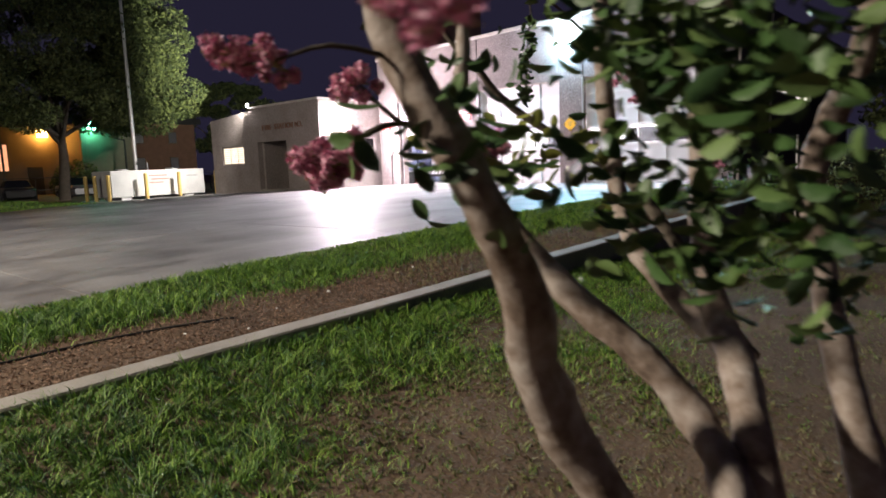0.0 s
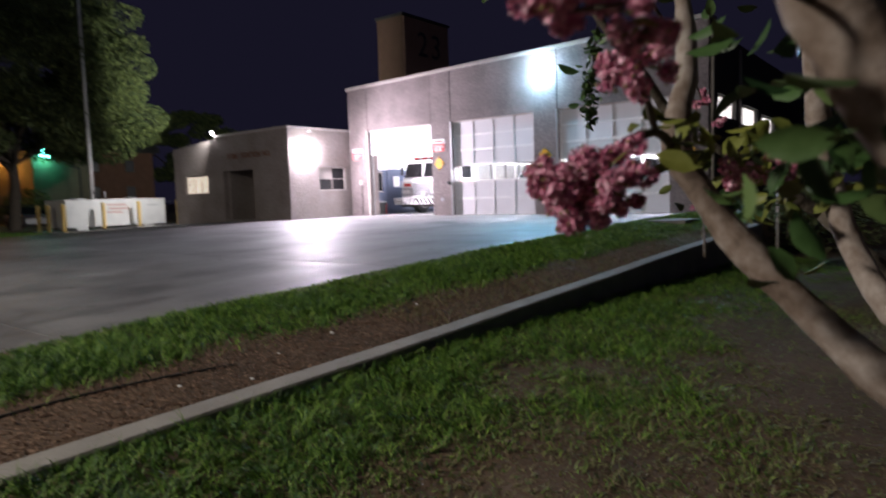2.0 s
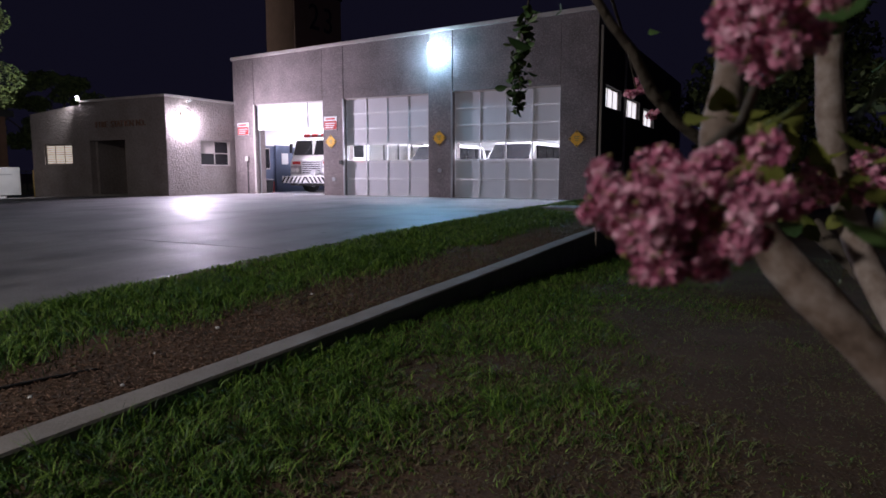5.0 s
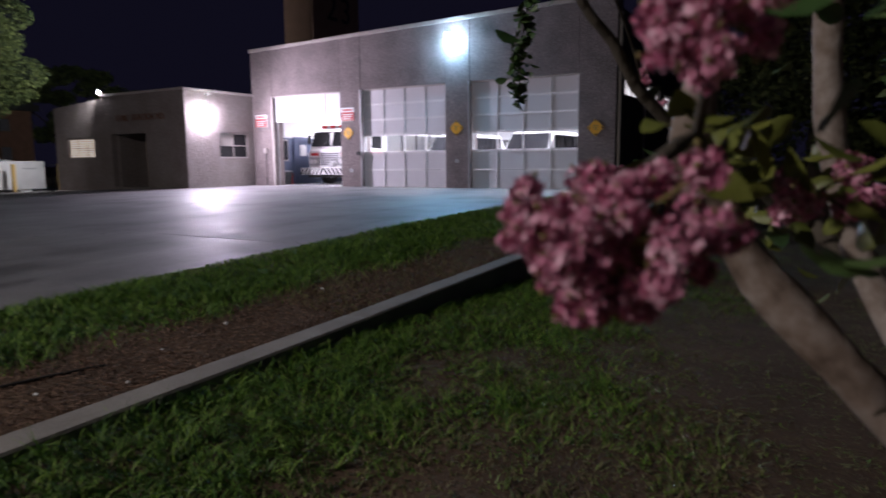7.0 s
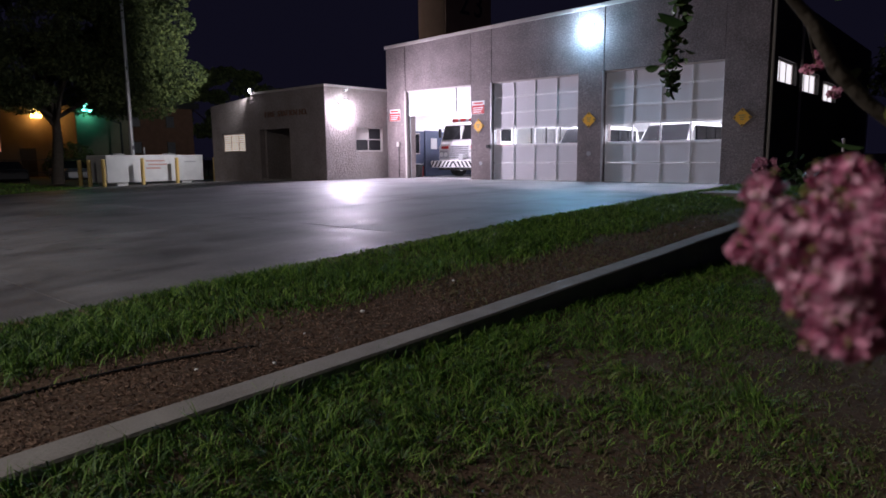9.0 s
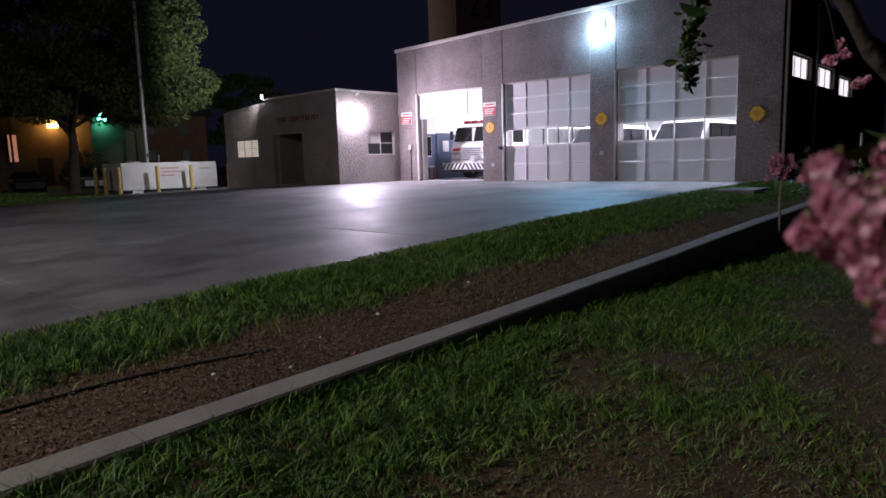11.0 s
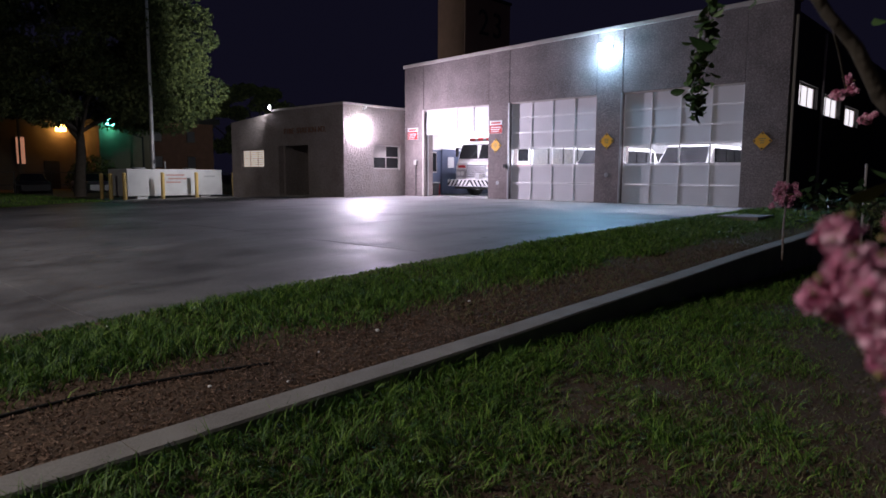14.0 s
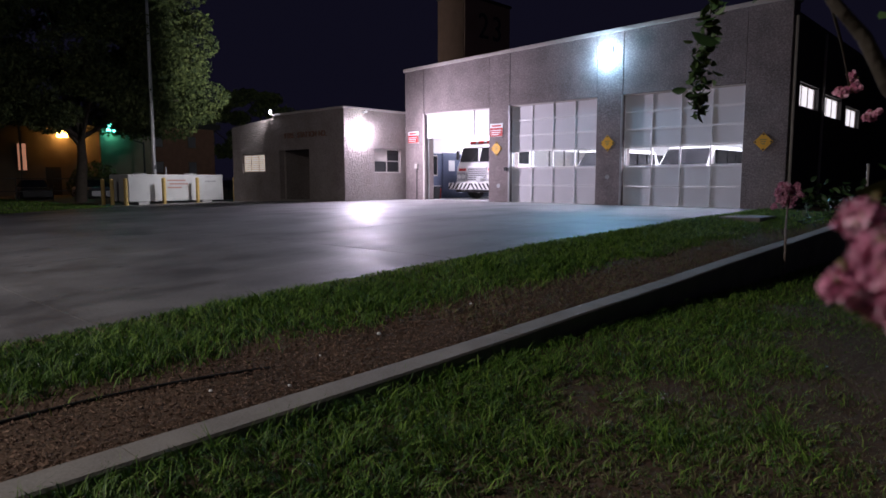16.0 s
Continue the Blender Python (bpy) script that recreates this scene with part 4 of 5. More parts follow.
for k in range(14):
    part("post", cyl((0, -14 + k * 1.8, 0), (0, -14 + k * 1.8, 1.55), 0.03, n=8), M_DARK, fence)
for z in (0.15, 0.8, 1.5):
    part("rail", cyl((0, -14, z), (0, 9.4, z), 0.02, n=6), M_DARK, fence)
for (x, y, r, lb) in ((-26.5, -7.6, 80, "dark saloon car parked by the house"), (-25.5, -4.4, 86, "silver car parked beyond the fence"), (-25.0, 2.2, 80, "red and white vehicle beyond the tank")):
    c = thing("parked_car", lb, "car", (x, y, -0.55), r)
    mt = M_DARK if "dark" in lb else (M_STEEL if "silver" in lb else M_RED)
    rounded([(-2.1, 0.75, 0.4, 0.8), (-1.9, 0.85, 0.3, 0.95), (1.9, 0.85, 0.3, 0.98), (2.2, 0.75, 0.4, 0.85)], mt, "body", c)
    rounded([(-1.0, 0.75, 0.9, 1.0), (-0.4, 0.65, 0.9, 1.42), (1.1, 0.65, 0.9, 1.42), (1.75, 0.75, 0.9, 1.0)], M_DARKGLASS, "cabin", c)
    for a in (-0.78, 0.78):
        wheel(c, a, -1.35, 0.32, 0.2)
        wheel(c, a, 1.35, 0.32, 0.2)
shrub = thing("round_shrub", "clipped round shrub by the house", "shrub", (-28.6, -3.2, -0.5))
leaf_cloud("foliage", [((0, 0, 1.3), 1.4), ((0.4, 0.6, 1.0), 1.0), ((-0.2, -0.7, 0.9), 1.0)], 3500, 0.1, M_LEAF, shrub, 3, 0.9)
part("stem", cyl((0, 0, -0.1), (0, 0, 1.2), 0.06, 0.04, 8), M_BARK, shrub)
lamp_post = thing("lamp_post", "thin dark lamp post by the far house", "lamp post", (-27.2, -0.4, -0.5))
part("post", cyl((0, 0, 0), (0, 0, 4.0), 0.09, 0.06, 10), M_DARK, lamp_post)
part("arm", cyl((0, 0, 3.9), (-0.1, -0.9, 4.2), 0.04, n=8), M_DARK, lamp_post)

# ---- lawn ----
def blades(name, x, y, z, h, w, mat, label, seed, lean=0.5):
    rng = np.random.default_rng(seed)
    n = len(x)
    # blades stand in tufts that lean their own way
    g = 0.085 if lean < 1.9 else 0.05
    cx, cy = np.floor(x / g), np.floor(y / g)
    h1 = np.modf(np.abs(np.sin(cx * 12.9898 + cy * 78.233)) * 43758.5453)[0]
    h2 = np.modf(np.abs(np.sin(cx * 39.346 + cy * 11.135)) * 24634.6345)[0]
    pull = 0.55 * rng.random(n)
    x = x + ((cx + 0.2 + 0.6 * h1) * g - x) * pull
    y = y + ((cy + 0.2 + 0.6 * h2) * g - y) * pull
    h = h * (0.7 + 0.6 * h2)
    a = rng.random(n) * 2 * np.pi
    la = 2 * np.pi * h1 + 1.1 * rng.normal(size=n)
    ll = h * lean * rng.random(n) ** 0.7
    side = np.stack([np.cos(a), np.sin(a), 0 * a], 1) * (w / 2)[:, None]
    base = np.stack([x, y, z], 1)
    tip = base + np.stack([np.cos(la) * ll, np.sin(la) * ll, h * (1 - 0.25 * lean * rng.random(n))], 1)
    mid = base + (tip - base) * np.array([0.3, 0.3, 0.6])
    V = np.stack([base - side, base + side, mid + side * 0.8, mid - side * 0.8, tip], 1).reshape(-1, 3)
    i = np.arange(n)[:, None] * 5
    F = np.concatenate([i, i + 1, i + 2, i, i + 2, i + 3, i + 3, i + 2, i + 4], 1).ravel()
    return tagged(mesh_from(name, V, F, 3, mat), label, "grass", kind="stuff")


def field(x, y, s, off):
    """Smooth value noise in about 0 to 1, from a few sines."""
    v = 0
    for k, (a, b, c) in enumerate(((1.0, 0.6, 0.3), (-0.7, 1.3, 2.1), (1.9, -1.1, 4.4), (2.9, 2.3, 1.2), (-3.7, 3.1, 5.0))):
        v = v + np.sin(s * (a * x + b * y) + c + off) / (1 + 0.5 * k)
    return 0.5 + 0.22 * v


rng = np.random.default_rng(11)


def scatter(x0, x1, y0, y1, per_m2):
    n = int((x1 - x0) * (y1 - y0) * per_m2)
    return rng.uniform(x0, x1, n), rng.uniform(y0, y1, n)


# lawn beside the walk: thick by the curb, thin and worn towards the trees
gxs, gys = [], []
for (x0, x1, y0, y1, d) in ((CURB1, 20.5, -21.4, -16.0, 6400), (CURB1, 21.5, -16.0, -11.0, 3200), (CURB1, 22.5, -11.0, -4.0, 1500), (20.5, 23.0, -21.0, -16.0, 2500), (CURB1, 20.5, -24.0, -21.4, 1800), (20.5, 25.0, -26.0, -21.0, 500), (21.5, 30.0, -21.0, -6.0, 300), (CURB1, 30.0, -36.0, -24.0, 200)):
    a, b = scatter(x0, x1, y0, y1, d)
    gxs.append(a)
    gys.append(b)
lx, ly = np.concatenate(gxs), np.concatenate(gys)
cover = 1.3 - 0.55 * np.clip(lx - 17.0, 0, 3) + 1.1 * (field(lx, ly, 2.2, 0.4) - 0.5) + 0.35 * (field(lx, ly, 7.0, 2.0) - 0.5)
keep = rng.random(len(lx)) < np.clip(cover, 0.62, 1)
green = keep & (rng.random(len(lx)) < np.clip(0.95 * cover - 0.02, 0.12, 0.95))
dry = keep & ~green
hh = (0.036 + 0.06 * rng.random(len(lx)) ** 1.5) * np.clip(0.4 + 0.75 * cover, 0.42, 1.25) * (0.75 + 0.5 * field(lx, ly, 16.0, 3.0))
ww = 0.0038 + 0.0046 * rng.random(len(lx))
blades("lawn_grass", lx[green], ly[green], ground_z(lx[green], ly[green]) - 0.01, hh[green], ww[green], M_GRASS, "patchy green lawn grass", 1, 1.5)
blades("dry_grass", lx[dry], ly[dry], ground_z(lx[dry], ly[dry]) - 0.01, hh[dry] * 0.8, ww[dry] * 1.2, M_DRYGRASS, "dry yellow grass in worn lawn", 2, 1.6)
# strip between forecourt and curb
gxs, gys = [], []
for (x0, x1, y0, y1, d) in ((EDGE, 15.7, -23.0, -15.0, 4600), (EDGE, 15.7, -15.0, -9.0, 3400), (EDGE, 16.3, -9.0, -1.0, 1700), (EDGE, 15.7, -30, -23, 900), (14.6, 20, -4.0, 0.0, 300)):
    a, b = scatter(x0, x1, y0, y1, d)
    gxs.append(a)
    gys.append(b)
sx, sy = np.concatenate(gxs), np.concatenate(gys)
edge = lerp(sy, [-30, -19, -17, -13, -9, -5, 0], [15.5, 15.45, 15.4, 15.5, 15.65, 16.0, 16.5]) + 0.35 * (field(sx, sy, 3.5, 1.0) - 0.5)
keep = rng.random(len(sx)) < np.clip((edge - sx) * 2.2 + 0.25, 0.03, 1)
front = sx < EDGE + 0.2
hh = (0.05 + 0.07 * rng.random(len(sx))) * np.where(front, 0.5, 1.0) * np.clip(0.6 + 0.7 * field(sx, sy, 2.0, 0.0), 0.5, 1.3)
ww = 0.0045 + 0.005 * rng.random(len(sx))
far = np.where(sy > -14, 1.5, 1.0)
blades("verge_grass", sx[keep], sy[keep], ground_z(sx[keep], sy[keep]) - 0.01, hh[keep], (ww * far)[keep], M_GRASS, "long green verge grass beside the forecourt", 3, 1.3)
# dry thatch on the curb's side of the verge
dx_, dy_ = scatter(15.0, CURB0 - 0.03, -16.0, -3.5, 900)
kk = rng.random(len(dx_)) < np.clip((dx_ - 15.1) * 1.2 + 0.2, 0, 0.9)
dx_, dy_ = dx_[kk], dy_[kk]
blades("verge_thatch", dx_, dy_, ground_z(dx_, dy_) - 0.005, 0.03 + 0.035 * rng.random(len(dx_)), 0.005 + 0.005 * rng.random(len(dx_)), M_DRYGRASS, "dry thatch along the curb", 8, 1.8)
# coarse weeds in the worn lawn
wx_, wy_ = [], []
for cx, cy_ in ((18.5, -16.85), (18.25, -16.4), (19.4, -16.6), (17.9, -17.3), (18.0, -15.6), (18.9, -15.9), (17.4, -17.9), (19.3, -17.3), (18.6, -17.5), (17.7, -16.2), (18.3, -14.6), (17.3, -14.9)):
    m_ = rng.integers(40, 90)
    wx_.append(cx + 0.11 * rng.normal(size=m_))
    wy_.append(cy_ + 0.11 * rng.normal(size=m_))
wx_, wy_ = np.concatenate(wx_), np.concatenate(wy_)
blades("weeds", wx_, wy_, ground_z(wx_, wy_) - 0.005, 0.04 + 0.06 * rng.random(len(wx_)), 0.005 + 0.004 * rng.random(len(wx_)), M_WEED, "coarse yellow-green weeds in worn lawn", 9, 1.5)
# far lawn by the tank
a, b = scatter(-30, -8, -22, -9, 90)
k = a < left_edge(b) - 0.05
blades("far_grass", a[k], b[k], ground_z(a[k], b[k]) - 0.01, 0.06 + 0.06 * rng.random(k.sum()), np.full(k.sum(), 0.025), M_GRASS, "dark far lawn", 4)
# bark and leaf litter along the curb
a, b = scatter(15.0, CURB0 - 0.02, -23, -9, 4200)
e = lerp(b, [-30, -19, -17, -13, -9], [15.5, 15.45, 15.45, 15.6, 15.8])
k = rng.random(len(a)) < np.clip((a - e) * 3 + 0.5, 0.05, 1)
a, b = a[k], b[k]
n = len(a)
z = ground_z(a, b) + 0.004 + 0.012 * rng.random(n)
t1 = rng.normal(size=(n, 3)) * np.array([1, 1, 0.35])
t1 /= np.linalg.norm(t1, axis=1)[:, None]
t2 = np.cross(t1, rng.normal(size=(n, 3)) * np.array([0.3, 0.3, 1]))
t2 /= np.linalg.norm(t2, axis=1)[:, None]
ls, ws = (0.004 + 0.014 * rng.random(n) ** 2)[:, None], (0.0018 + 0.0035 * rng.random(n))[:, None]
p = np.stack([a, b, z], 1)
V = np.stack([p - t1 * ls - t2 * ws, p - t1 * ls + t2 * ws * 0.6, p + t1 * ls + t2 * ws, p + t1 * ls - t2 * ws * 0.5], 1).reshape(-1, 3)
i = np.arange(n)[:, None] * 4
tagged(mesh_from("bark_litter", V, np.concatenate([i, i + 1, i + 2, i + 3], 1).ravel(), 4, M_CHIP), "brown bark chips and leaf litter along the curb", "mulch", kind="stuff")
hose = tube([(15.7, -24.0, -0.46), (15.64, -21.0, -0.42), (15.6, -19.2, -0.392), (15.63, -18.7, -0.382), (15.72, -18.2, -0.378), (15.82, -17.8, -0.385)], [0.011] * 6, 8)
tagged(finish("drip_hose", hose, M_RUBBER), "black drip hose lying in the litter", "hose")
for k, (px, py, pr) in enumerate(((15.74, -16.73, 0.018), (15.95, -18.3, 0.014), (15.85, -17.4, 0.01), (16.2, -17.9, 0.012), (15.6, -15.4, 0.014))):
    bm = bmesh.new()
    bmesh.ops.create_icosphere(bm, subdivisions=2, radius=pr, matrix=Matrix.Diagonal((1.2, 0.9, 0.7, 1)))
    for v in bm.verts:
        v.co *= 1 + 0.25 * noise.noise(v.co * 60 + Vector((k, 0, 0)))
    peb = finish("pebble", bm, M_WHITE, smooth=True)
    peb.location = (px, py, float(ground_z(px, py)) + pr * 0.7)
    tagged(peb, "small white pebble lying in the bark litter", "stone", group="white pebbles")
t = thing("valve_cover", "flat concrete slab sunk in the verge by the building", "slab", (14.75, -4.6, float(ground_z(14.75, -4.6))))
part("slab", box(-0.45, 0.45, -0.6, 0.6, -0.03, 0.07, 0.012), M_CURB, t)

# ---- crape myrtle beside the walk ----
myrtle = thing("crape_myrtle", "multi-stemmed crape myrtle with peeling bark and pink blossom", "tree")
STEMS = [
    ([(20.24, -19.22, -0.75), (20.15, -19.4, -0.05), (20.022, -19.575, 0.36), (20.04, -19.665, 0.58), (20.02, -19.76, 0.77), (19.94, -19.8, 0.93), (19.88, -19.82, 1.06), (19.85, -19.86, 1.35), (19.95, -19.9, 1.9)], [0.05, 0.046, 0.052, 0.04, 0.038, 0.036, 0.034, 0.032, 0.025]),
    ([(20.4, -19.2, -0.75), (20.33, -19.36, 0.05), (20.2, -19.27, 0.27), (19.875, -19.31, 0.555), (19.724, -19.32, 0.714), (19.645, -19.32, 0.81), (19.602, -19.345, 0.9), (19.606, -19.34, 0.98), (19.6, -19.28, 1.1), (19.52, -19.2, 1.6)], [0.06, 0.045, 0.038, 0.032, 0.029, 0.028, 0.028, 0.022, 0.018, 0.012]),
    ([(20.46, -19.1, -0.75), (20.34, -19.27, 0.13), (20.25, -19.14, 0.34), (20.15, -19.03, 0.5), (20.06, -18.87, 0.93), (20.11, -18.79, 1.3), (20.2, -18.7, 1.9)], [0.05, 0.042, 0.04, 0.034, 0.03, 0.026, 0.02]),
    ([(20.25, -19.12, 0.36), (20.05, -18.98, 0.45), (19.88, -18.9, 0.6), (19.78, -18.82, 0.85), (19.74, -18.8, 1.2), (19.72, -18.8, 1.8)], [0.03, 0.026, 0.028, 0.026, 0.024, 0.018]),
    ([(20.62, -19.0, -0.78), (20.49, -19.03, 0.1), (20.4, -18.93, 0.36), (20.3, -18.75, 0.77), (20.4, -18.72, 1.1), (20.5, -18.7, 1.8)], [0.05, 0.04, 0.036, 0.032, 0.03, 0.02]),
    ([(19.74, -18.6, 0.75), (19.462, -18.855, 0.99), (19.392, -18.955, 1.12), (19.33, -19.025, 1.22), (19.15, -19.16, 1.6)], [0.018, 0.0125, 0.0105, 0.0095, 0.008]),
    ([(20.2, -18.9, 0.3), (20.0, -18.75, 0.5), (19.74, -18.6, 0.75)], [0.027, 0.022, 0.018]),
    ([(19.9, -19.82, 1.0), (19.85, -19.92, 1.02), (19.78, -19.98, 1.0), (19.7, -20.0, 1.0)], [0.005, 0.004, 0.003, 0.002]),
    ([(19.61, -19.34, 0.88), (19.64, -19.56, 0.92), (19.61, -19.68, 0.88), (19.6, -19.76, 0.85)], [0.01, 0.007, 0.006, 0.005]),
    ([(19.64, -19.56, 0.92), (19.66, -19.65, 0.96), (19.67, -19.7, 0.99)], [0.006, 0.005, 0.004]),
]
# branches 5 to 9 use darker M_BARK, overhead shade put into their colour
for k, (pts, rad) in enumerate(STEMS):
    part("stem" if rad[0] > 0.012 else "twig", tube(pts, rad, 16, 0.34, k), M_BARK if k in (5, 6, 7, 8, 9) else M_MYRTLE, myrtle, smooth=True)


def blossom(place, r, seed, parent=myrtle, lobes=13, each=110, petal=0.0085, tall=0.75):
    """A panicle: lobes of small crinkled petals round branching stalks, with gaps between them."""
    rng = np.random.default_rng(seed)
    ld = rng.normal(size=(lobes, 3))
    ld /= np.linalg.norm(ld, axis=1)[:, None]
    ld[:, 2] *= tall
    lc = np.array(place) + ld * r * (0.3 + 0.72 * rng.random(lobes))[:, None]
    lr = r * (0.17 + 0.17 * rng.random(lobes)) * min(1.0, (22 / lobes) ** 0.5)
    n = lobes * each
    k = np.repeat(np.arange(lobes), each)
    d = rng.normal(size=(n, 3))
    d /= np.linalg.norm(d, axis=1)[:, None]
    c = lc[k] + d * (lr[k] * (0.45 + 0.6 * rng.random(n)))[:, None]
    nrm = d + 0.9 * rng.normal(size=(n, 3))
    nrm /= np.linalg.norm(nrm, axis=1)[:, None]
    u = np.cross(nrm, rng.normal(size=(n, 3)))
    u /= np.linalg.norm(u, axis=1)[:, None]
    v = np.cross(nrm, u)
    s = (petal * (0.55 + 0.75 * rng.random(n)))[:, None]
    m = 8
    V = [c - nrm * s * 0.3]
    for q in range(m):
        a = 2 * np.pi * q / m
        rr = s * (0.6 + 0.6 * rng.random(n)[:, None])
        V.append(c + (u * np.cos(a) + v * np.sin(a) * 0.8) * rr + nrm * s * (0.75 * (rng.random(n)[:, None] - 0.45)))
    V = np.stack(V, 1).reshape(-1, 3)
    i = np.arange(n)[:, None] * (m + 1)
    F = np.concatenate([np.concatenate([i, i + 1 + q, i + 1 + (q + 1) % m], 1) for q in range(m)], 1).ravel()
    ob = mesh_from("blossom", V, F, 3, M_PETAL, parent, smooth=True)
    bm = bmesh.new()
    rnd = random.Random(seed)
    for q in range(lobes):
        e0 = Vector(lc[q])
        add_cyl(bm, Vector(place), e0, 0.0022, 0.0016, 5)
        for w in range(6):
            dd = Vector([rnd.gauss(0, 1) for _ in range(3)]).normalized()
            e = e0 + dd * float(lr[q]) * rnd.uniform(0.7, 1.25)
            add_cyl(bm, e0, e, 0.0011, 0.0009, 4)
            bmesh.ops.create_icosphere(bm, subdivisions=1, radius=rnd.uniform(0.0016, 0.0028) * max(1.0, petal / 0.008), matrix=Matrix.Translation(e))
    tagged(part("stalk_spray", bm, M_BUD, ob), kind="stuff")
    return ob


def leaves(name, spots, size, mat, parent, seed):
    """Oval cupped leaves; spots: (place, reach, count)."""
    rng = np.random.default_rng(seed)
    VV, FF, o = [], [], 0
    for place, reach, n in spots:
        c = np.array(place) + rng.normal(size=(n, 3)) * np.array(reach)
        a = rng.normal(size=(n, 3)) * np.array([1, 1, 0.6])
        a /= np.linalg.norm(a, axis=1)[:, None]
        b = np.cross(a, rng.normal(size=(n, 3)) + np.array([0, 0, 1.0]))
        b /= np.linalg.norm(b, axis=1)[:, None]
        q = np.cross(a, b)
        s = size * (0.7 + 0.6 * rng.random(n))[:, None]
        outline = [(-1, 0), (-0.55, 0.38), (0.05, 0.5), (0.6, 0.34), (1, 0), (0.6, -0.34), (0.05, -0.5), (-0.55, -0.38)]
        V = [c - q * s * 0.1] + [c + a * s * x + b * s * y * 1.05 + q * s * (0.25 * abs(y) - 0.15 * x * x) for x, y in outline]
        VV.append(np.stack(V, 1).reshape(-1, 3))
        i = o + np.arange(n)[:, None] * 9
        FF.append(np.concatenate([np.concatenate([i, i + 1 + k, i + 1 + (k + 1) % 8], 1) for k in range(8)], 1).ravel())
        o += 9 * n
    return mesh_from(name, np.concatenate(VV), np.concatenate(FF), 3, mat, parent, smooth=True)


for k, (c, r, lo) in enumerate((((19.61, -19.735, 0.842), 0.09, 64), ((19.7, -20.0, 1.015), 0.06, 13), ((19.675, -19.72, 0.995), 0.056, 11),
                                ((19.74, -19.4, 0.86), 0.06, 9), ((19.77, -19.96, 0.99), 0.05, 9), ((20.37, -20.27, 0.968), 0.086, 19), ((20.28, -20.2, 0.99), 0.068, 13))):
    blossom(c, r, 20 + k, lobes=lo, each=130, petal=0.0044)
LEAF_SPOTS = [((19.94, -19.88, 0.88), 6), ((20.03, -19.8, 0.84), 8), ((20.05, -19.72, 0.78), 10), ((20.14, -19.6, 0.78), 14), ((20.23, -19.62, 0.69), 14), ((20.23, -19.5, 0.78), 14),
              ((20.29, -19.48, 0.83), 14), ((20.31, -19.59, 0.64), 10), ((20.35, -19.36, 0.77), 14), ((20.35, -19.52, 0.66), 12), ((20.39, -19.25, 0.74), 12), ((20.2, -19.53, 0.96), 12)]
LEAF_SPOTS2 = [((20.28, -19.5, 1.02), 12), ((20.33, -19.27, 1.0), 12), ((20.46, -19.24, 0.62), 10), ((20.42, -19.27, 0.52), 8), ((19.84, -19.62, 0.86), 9),
               ((20.16, -19.61, 1.03), 16), ((20.23, -19.62, 0.96), 16), ((20.24, -19.52, 1.04), 18), ((20.32, -19.59, 0.96), 18), ((20.37, -19.52, 1.0), 18), ((20.43, -19.55, 0.92), 16), ((20.39, -19.66, 0.9), 12),
               ((20.45, -19.45, 1.0), 18), ((20.49, -19.53, 0.77), 10), ((20.52, -19.53, 0.7), 10), ((19.9, -19.66, 0.87), 9), ((19.92, -19.61, 0.81), 6), ((19.74, -19.51, 1.07), 8), ((20.02, -19.08, 1.03), 14), ((19.98, -19.02, 1.19), 14), ((20.06, -19.09, 1.12), 14)]
leaves("foliage", [(c, (0.055, 0.055, 0.05), int(1.7 * n)) for c, n in LEAF_SPOTS + LEAF_SPOTS2], 0.03, M_MLEAF, myrtle, 5)
leaves("young_foliage", [((19.62, -19.53, 0.94), (0.03, 0.03, 0.01), 5), ((19.66, -19.48, 0.92), (0.03, 0.03, 0.03), 9), ((19.72, -19.41, 0.9), (0.03, 0.03, 0.03), 8), ((19.67, -19.01, 0.85), (0.05, 0.05, 0.06), 22),
                         ((19.81, -19.41, 0.85), (0.02, 0.02, 0.03), 5), ((19.4, -18.58, 0.84), (0.04, 0.04, 0.04), 5), ((19.75, -18.85, 0.8), (0.1, 0.1, 0.12), 30)], 0.028, M_YLEAF, myrtle, 6)
# unseen leaves overhead, added mainly to keep the street lamp off the lawn
tagged(leaves("canopy", [((20.4, -19.4, 1.9), (0.55, 0.55, 0.28), 1100), ((20.9, -19.0, 1.7), (0.5, 0.5, 0.35), 900), ((20.3, -18.6, 1.75), (0.5, 0.4, 0.3), 800), ((19.3, -18.7, 1.75), (0.35, 0.35, 0.15), 260)], 0.03, M_MLEAF, myrtle, 7), kind="stuff")

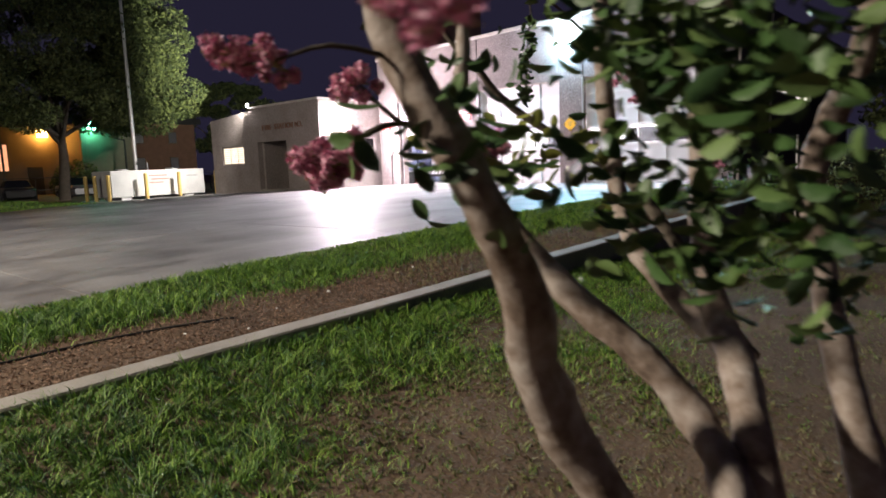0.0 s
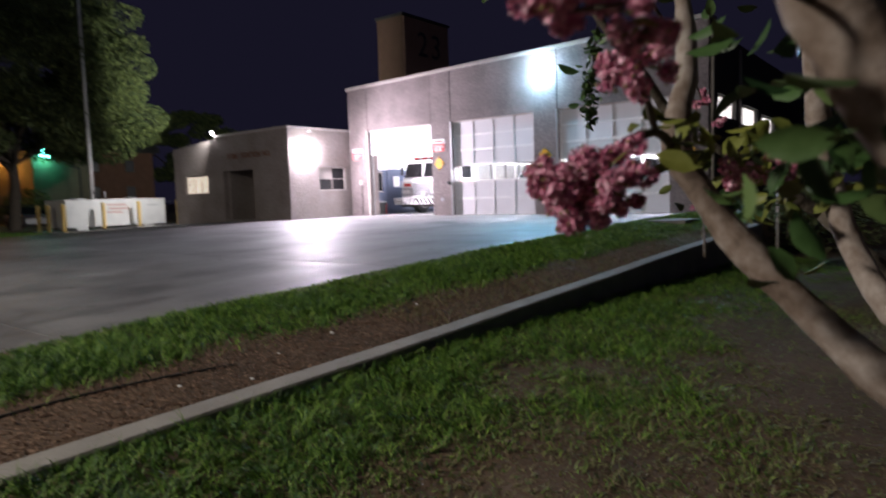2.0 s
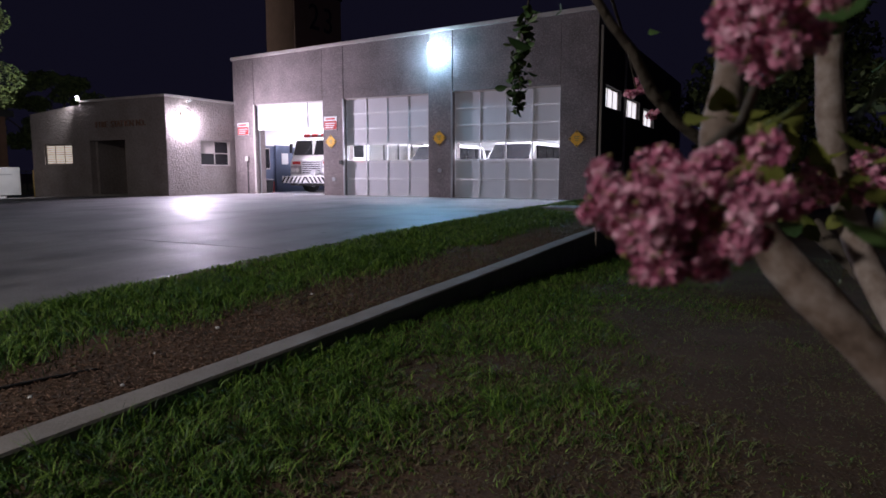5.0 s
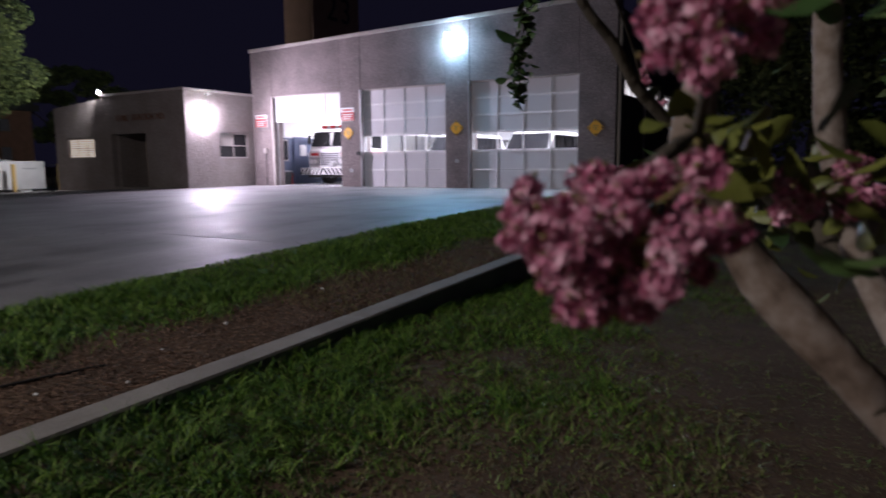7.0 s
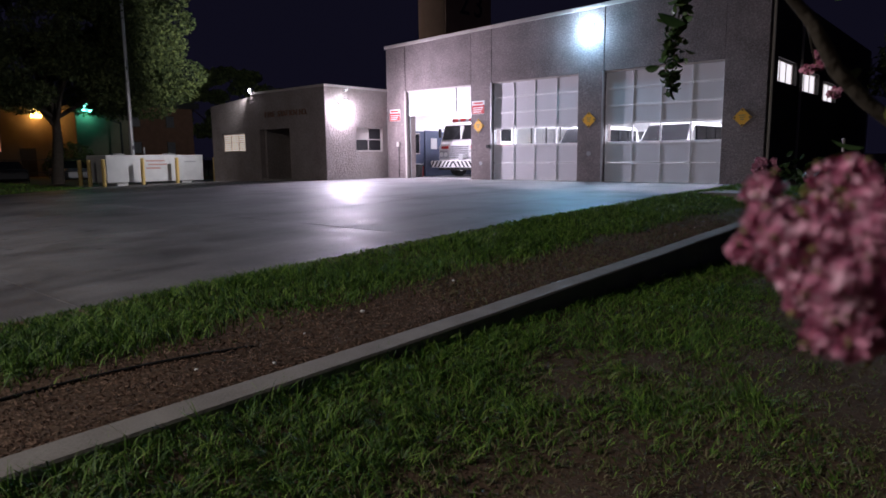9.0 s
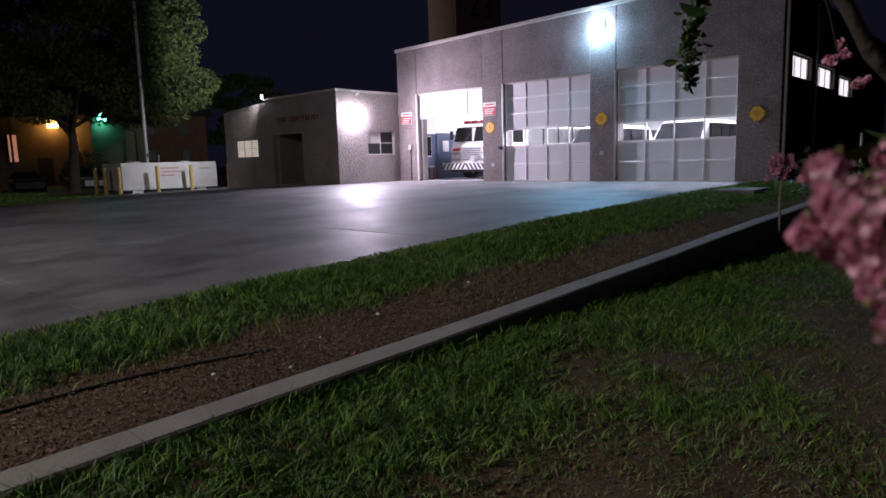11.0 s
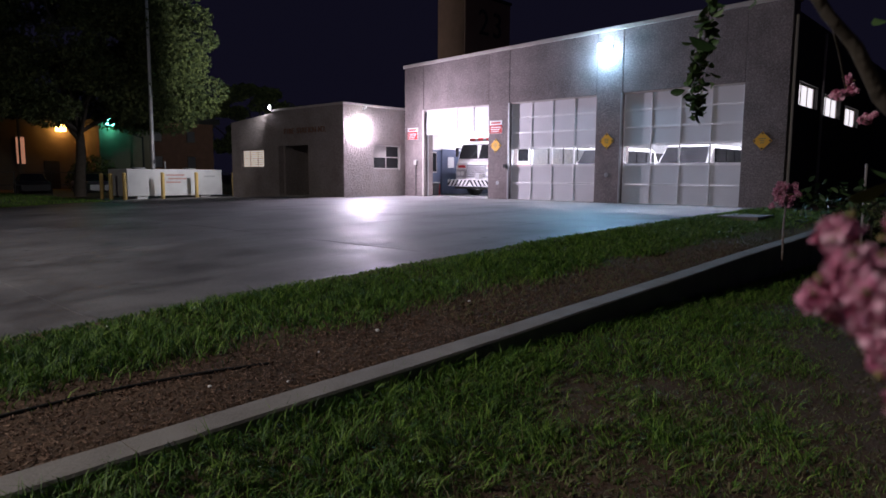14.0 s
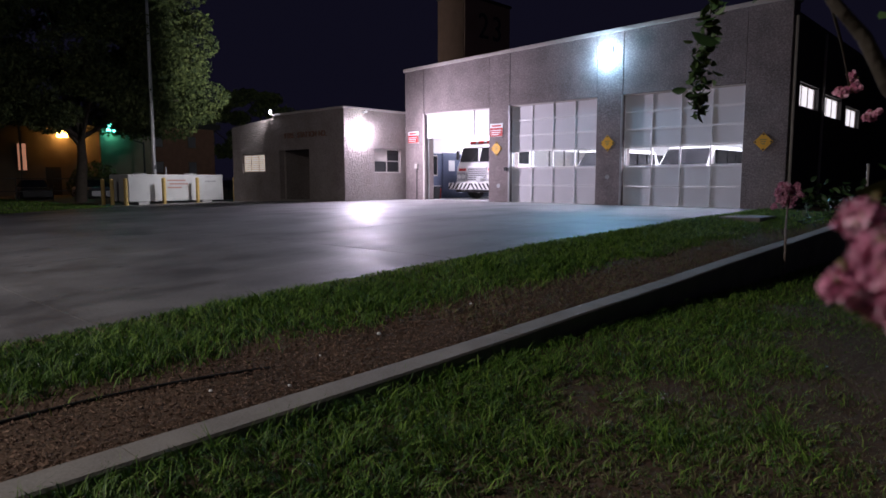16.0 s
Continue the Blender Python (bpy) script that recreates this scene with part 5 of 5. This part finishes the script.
# drooping sprig of leaves, and a slender stake with one blossom
sprig = thing("leafy_sprig", "drooping leafy myrtle sprig hanging from above", "branch")
part("twig", tube([(19.2, -18.6, 1.75), (18.75, -17.9, 1.85), (18.6, -17.45, 1.7), (18.56, -17.42, 1.5), (18.535, -17.42, 1.18)], [0.012, 0.008, 0.005, 0.003, 0.0015], 6), M_BARK, sprig)
leaves("foliage", [((18.535 + 0.045 * (k / 9) ** 2 + 0.008 * math.sin(3 * k), -17.42 + 0.012 * math.cos(2 * k), 1.185 + 0.045 * k), (0.022, 0.022, 0.016), 15) for k in range(10)], 0.026, M_MLEAF, sprig, 9)
part("bloom_twig", tube([(19.1, -19.0, 1.6), (19.1, -18.2, 1.55), (19.07, -17.6, 1.4), (19.05, -17.27, 1.25)], [0.01, 0.007, 0.005, 0.003], 6), M_BARK, myrtle)
blossom((19.05, -17.27, 1.24), 0.06, 62, lobes=9, each=60)
blossom((19.12, -17.25, 1.13), 0.04, 63, lobes=6, each=50)
sap = thing("myrtle_sapling", "young crape myrtle with one pink head by the curb", "sapling", (16.72, -9.05, -0.68))
part("stem", tube([(0.0, 0, -0.05), (0.01, 0.0, 0.4), (0.0, 0.0, 0.8), (0.02, -0.02, 1.2)], [0.022, 0.019, 0.016, 0.011], 8), M_MYRTLE, sap, smooth=True)
blossom((-0.02, 0.0, 1.3), 0.25, 61, sap, 44, 80, 0.016, 1.35)
leaves("foliage", [((0.5, 0.25, 1.3), (0.2, 0.2, 0.14), 60), ((0.85, 0.45, 1.2), (0.2, 0.2, 0.16), 60), ((0.4, 0.3, 1.1), (0.2, 0.2, 0.12), 40)], 0.07, M_MLEAF, sap, 10)
stake = thing("pipe_stake", "thin pale upright pipe by the side wall", "pipe", (17.0, -4.4, -0.8))
part("pipe", cyl((0, 0, -0.05), (0, 0, 1.95), 0.025, n=10), M_COPING, stake)
part("cap", cyl((0, 0, 1.95), (0, 0, 1.99), 0.032, n=10), M_STEEL, stake)
hedge = thing("dark_shrub", "dark shrub against the side wall", "shrub", (16.9, -2.6, -0.85))
leaf_cloud("foliage", [((0, 0, 0.6), 0.7), ((0.7, 0.9, 0.7), 0.8), ((-0.5, 1.2, 0.6), 0.7), ((1.5, 1.6, 0.9), 0.9)], 4200, 0.05, M_LEAF, hedge, 31, 0.9)
part("stem", cyl((0, 0, -0.1), (0, 0, 0.7), 0.04, 0.02, 8), M_BARK, hedge)
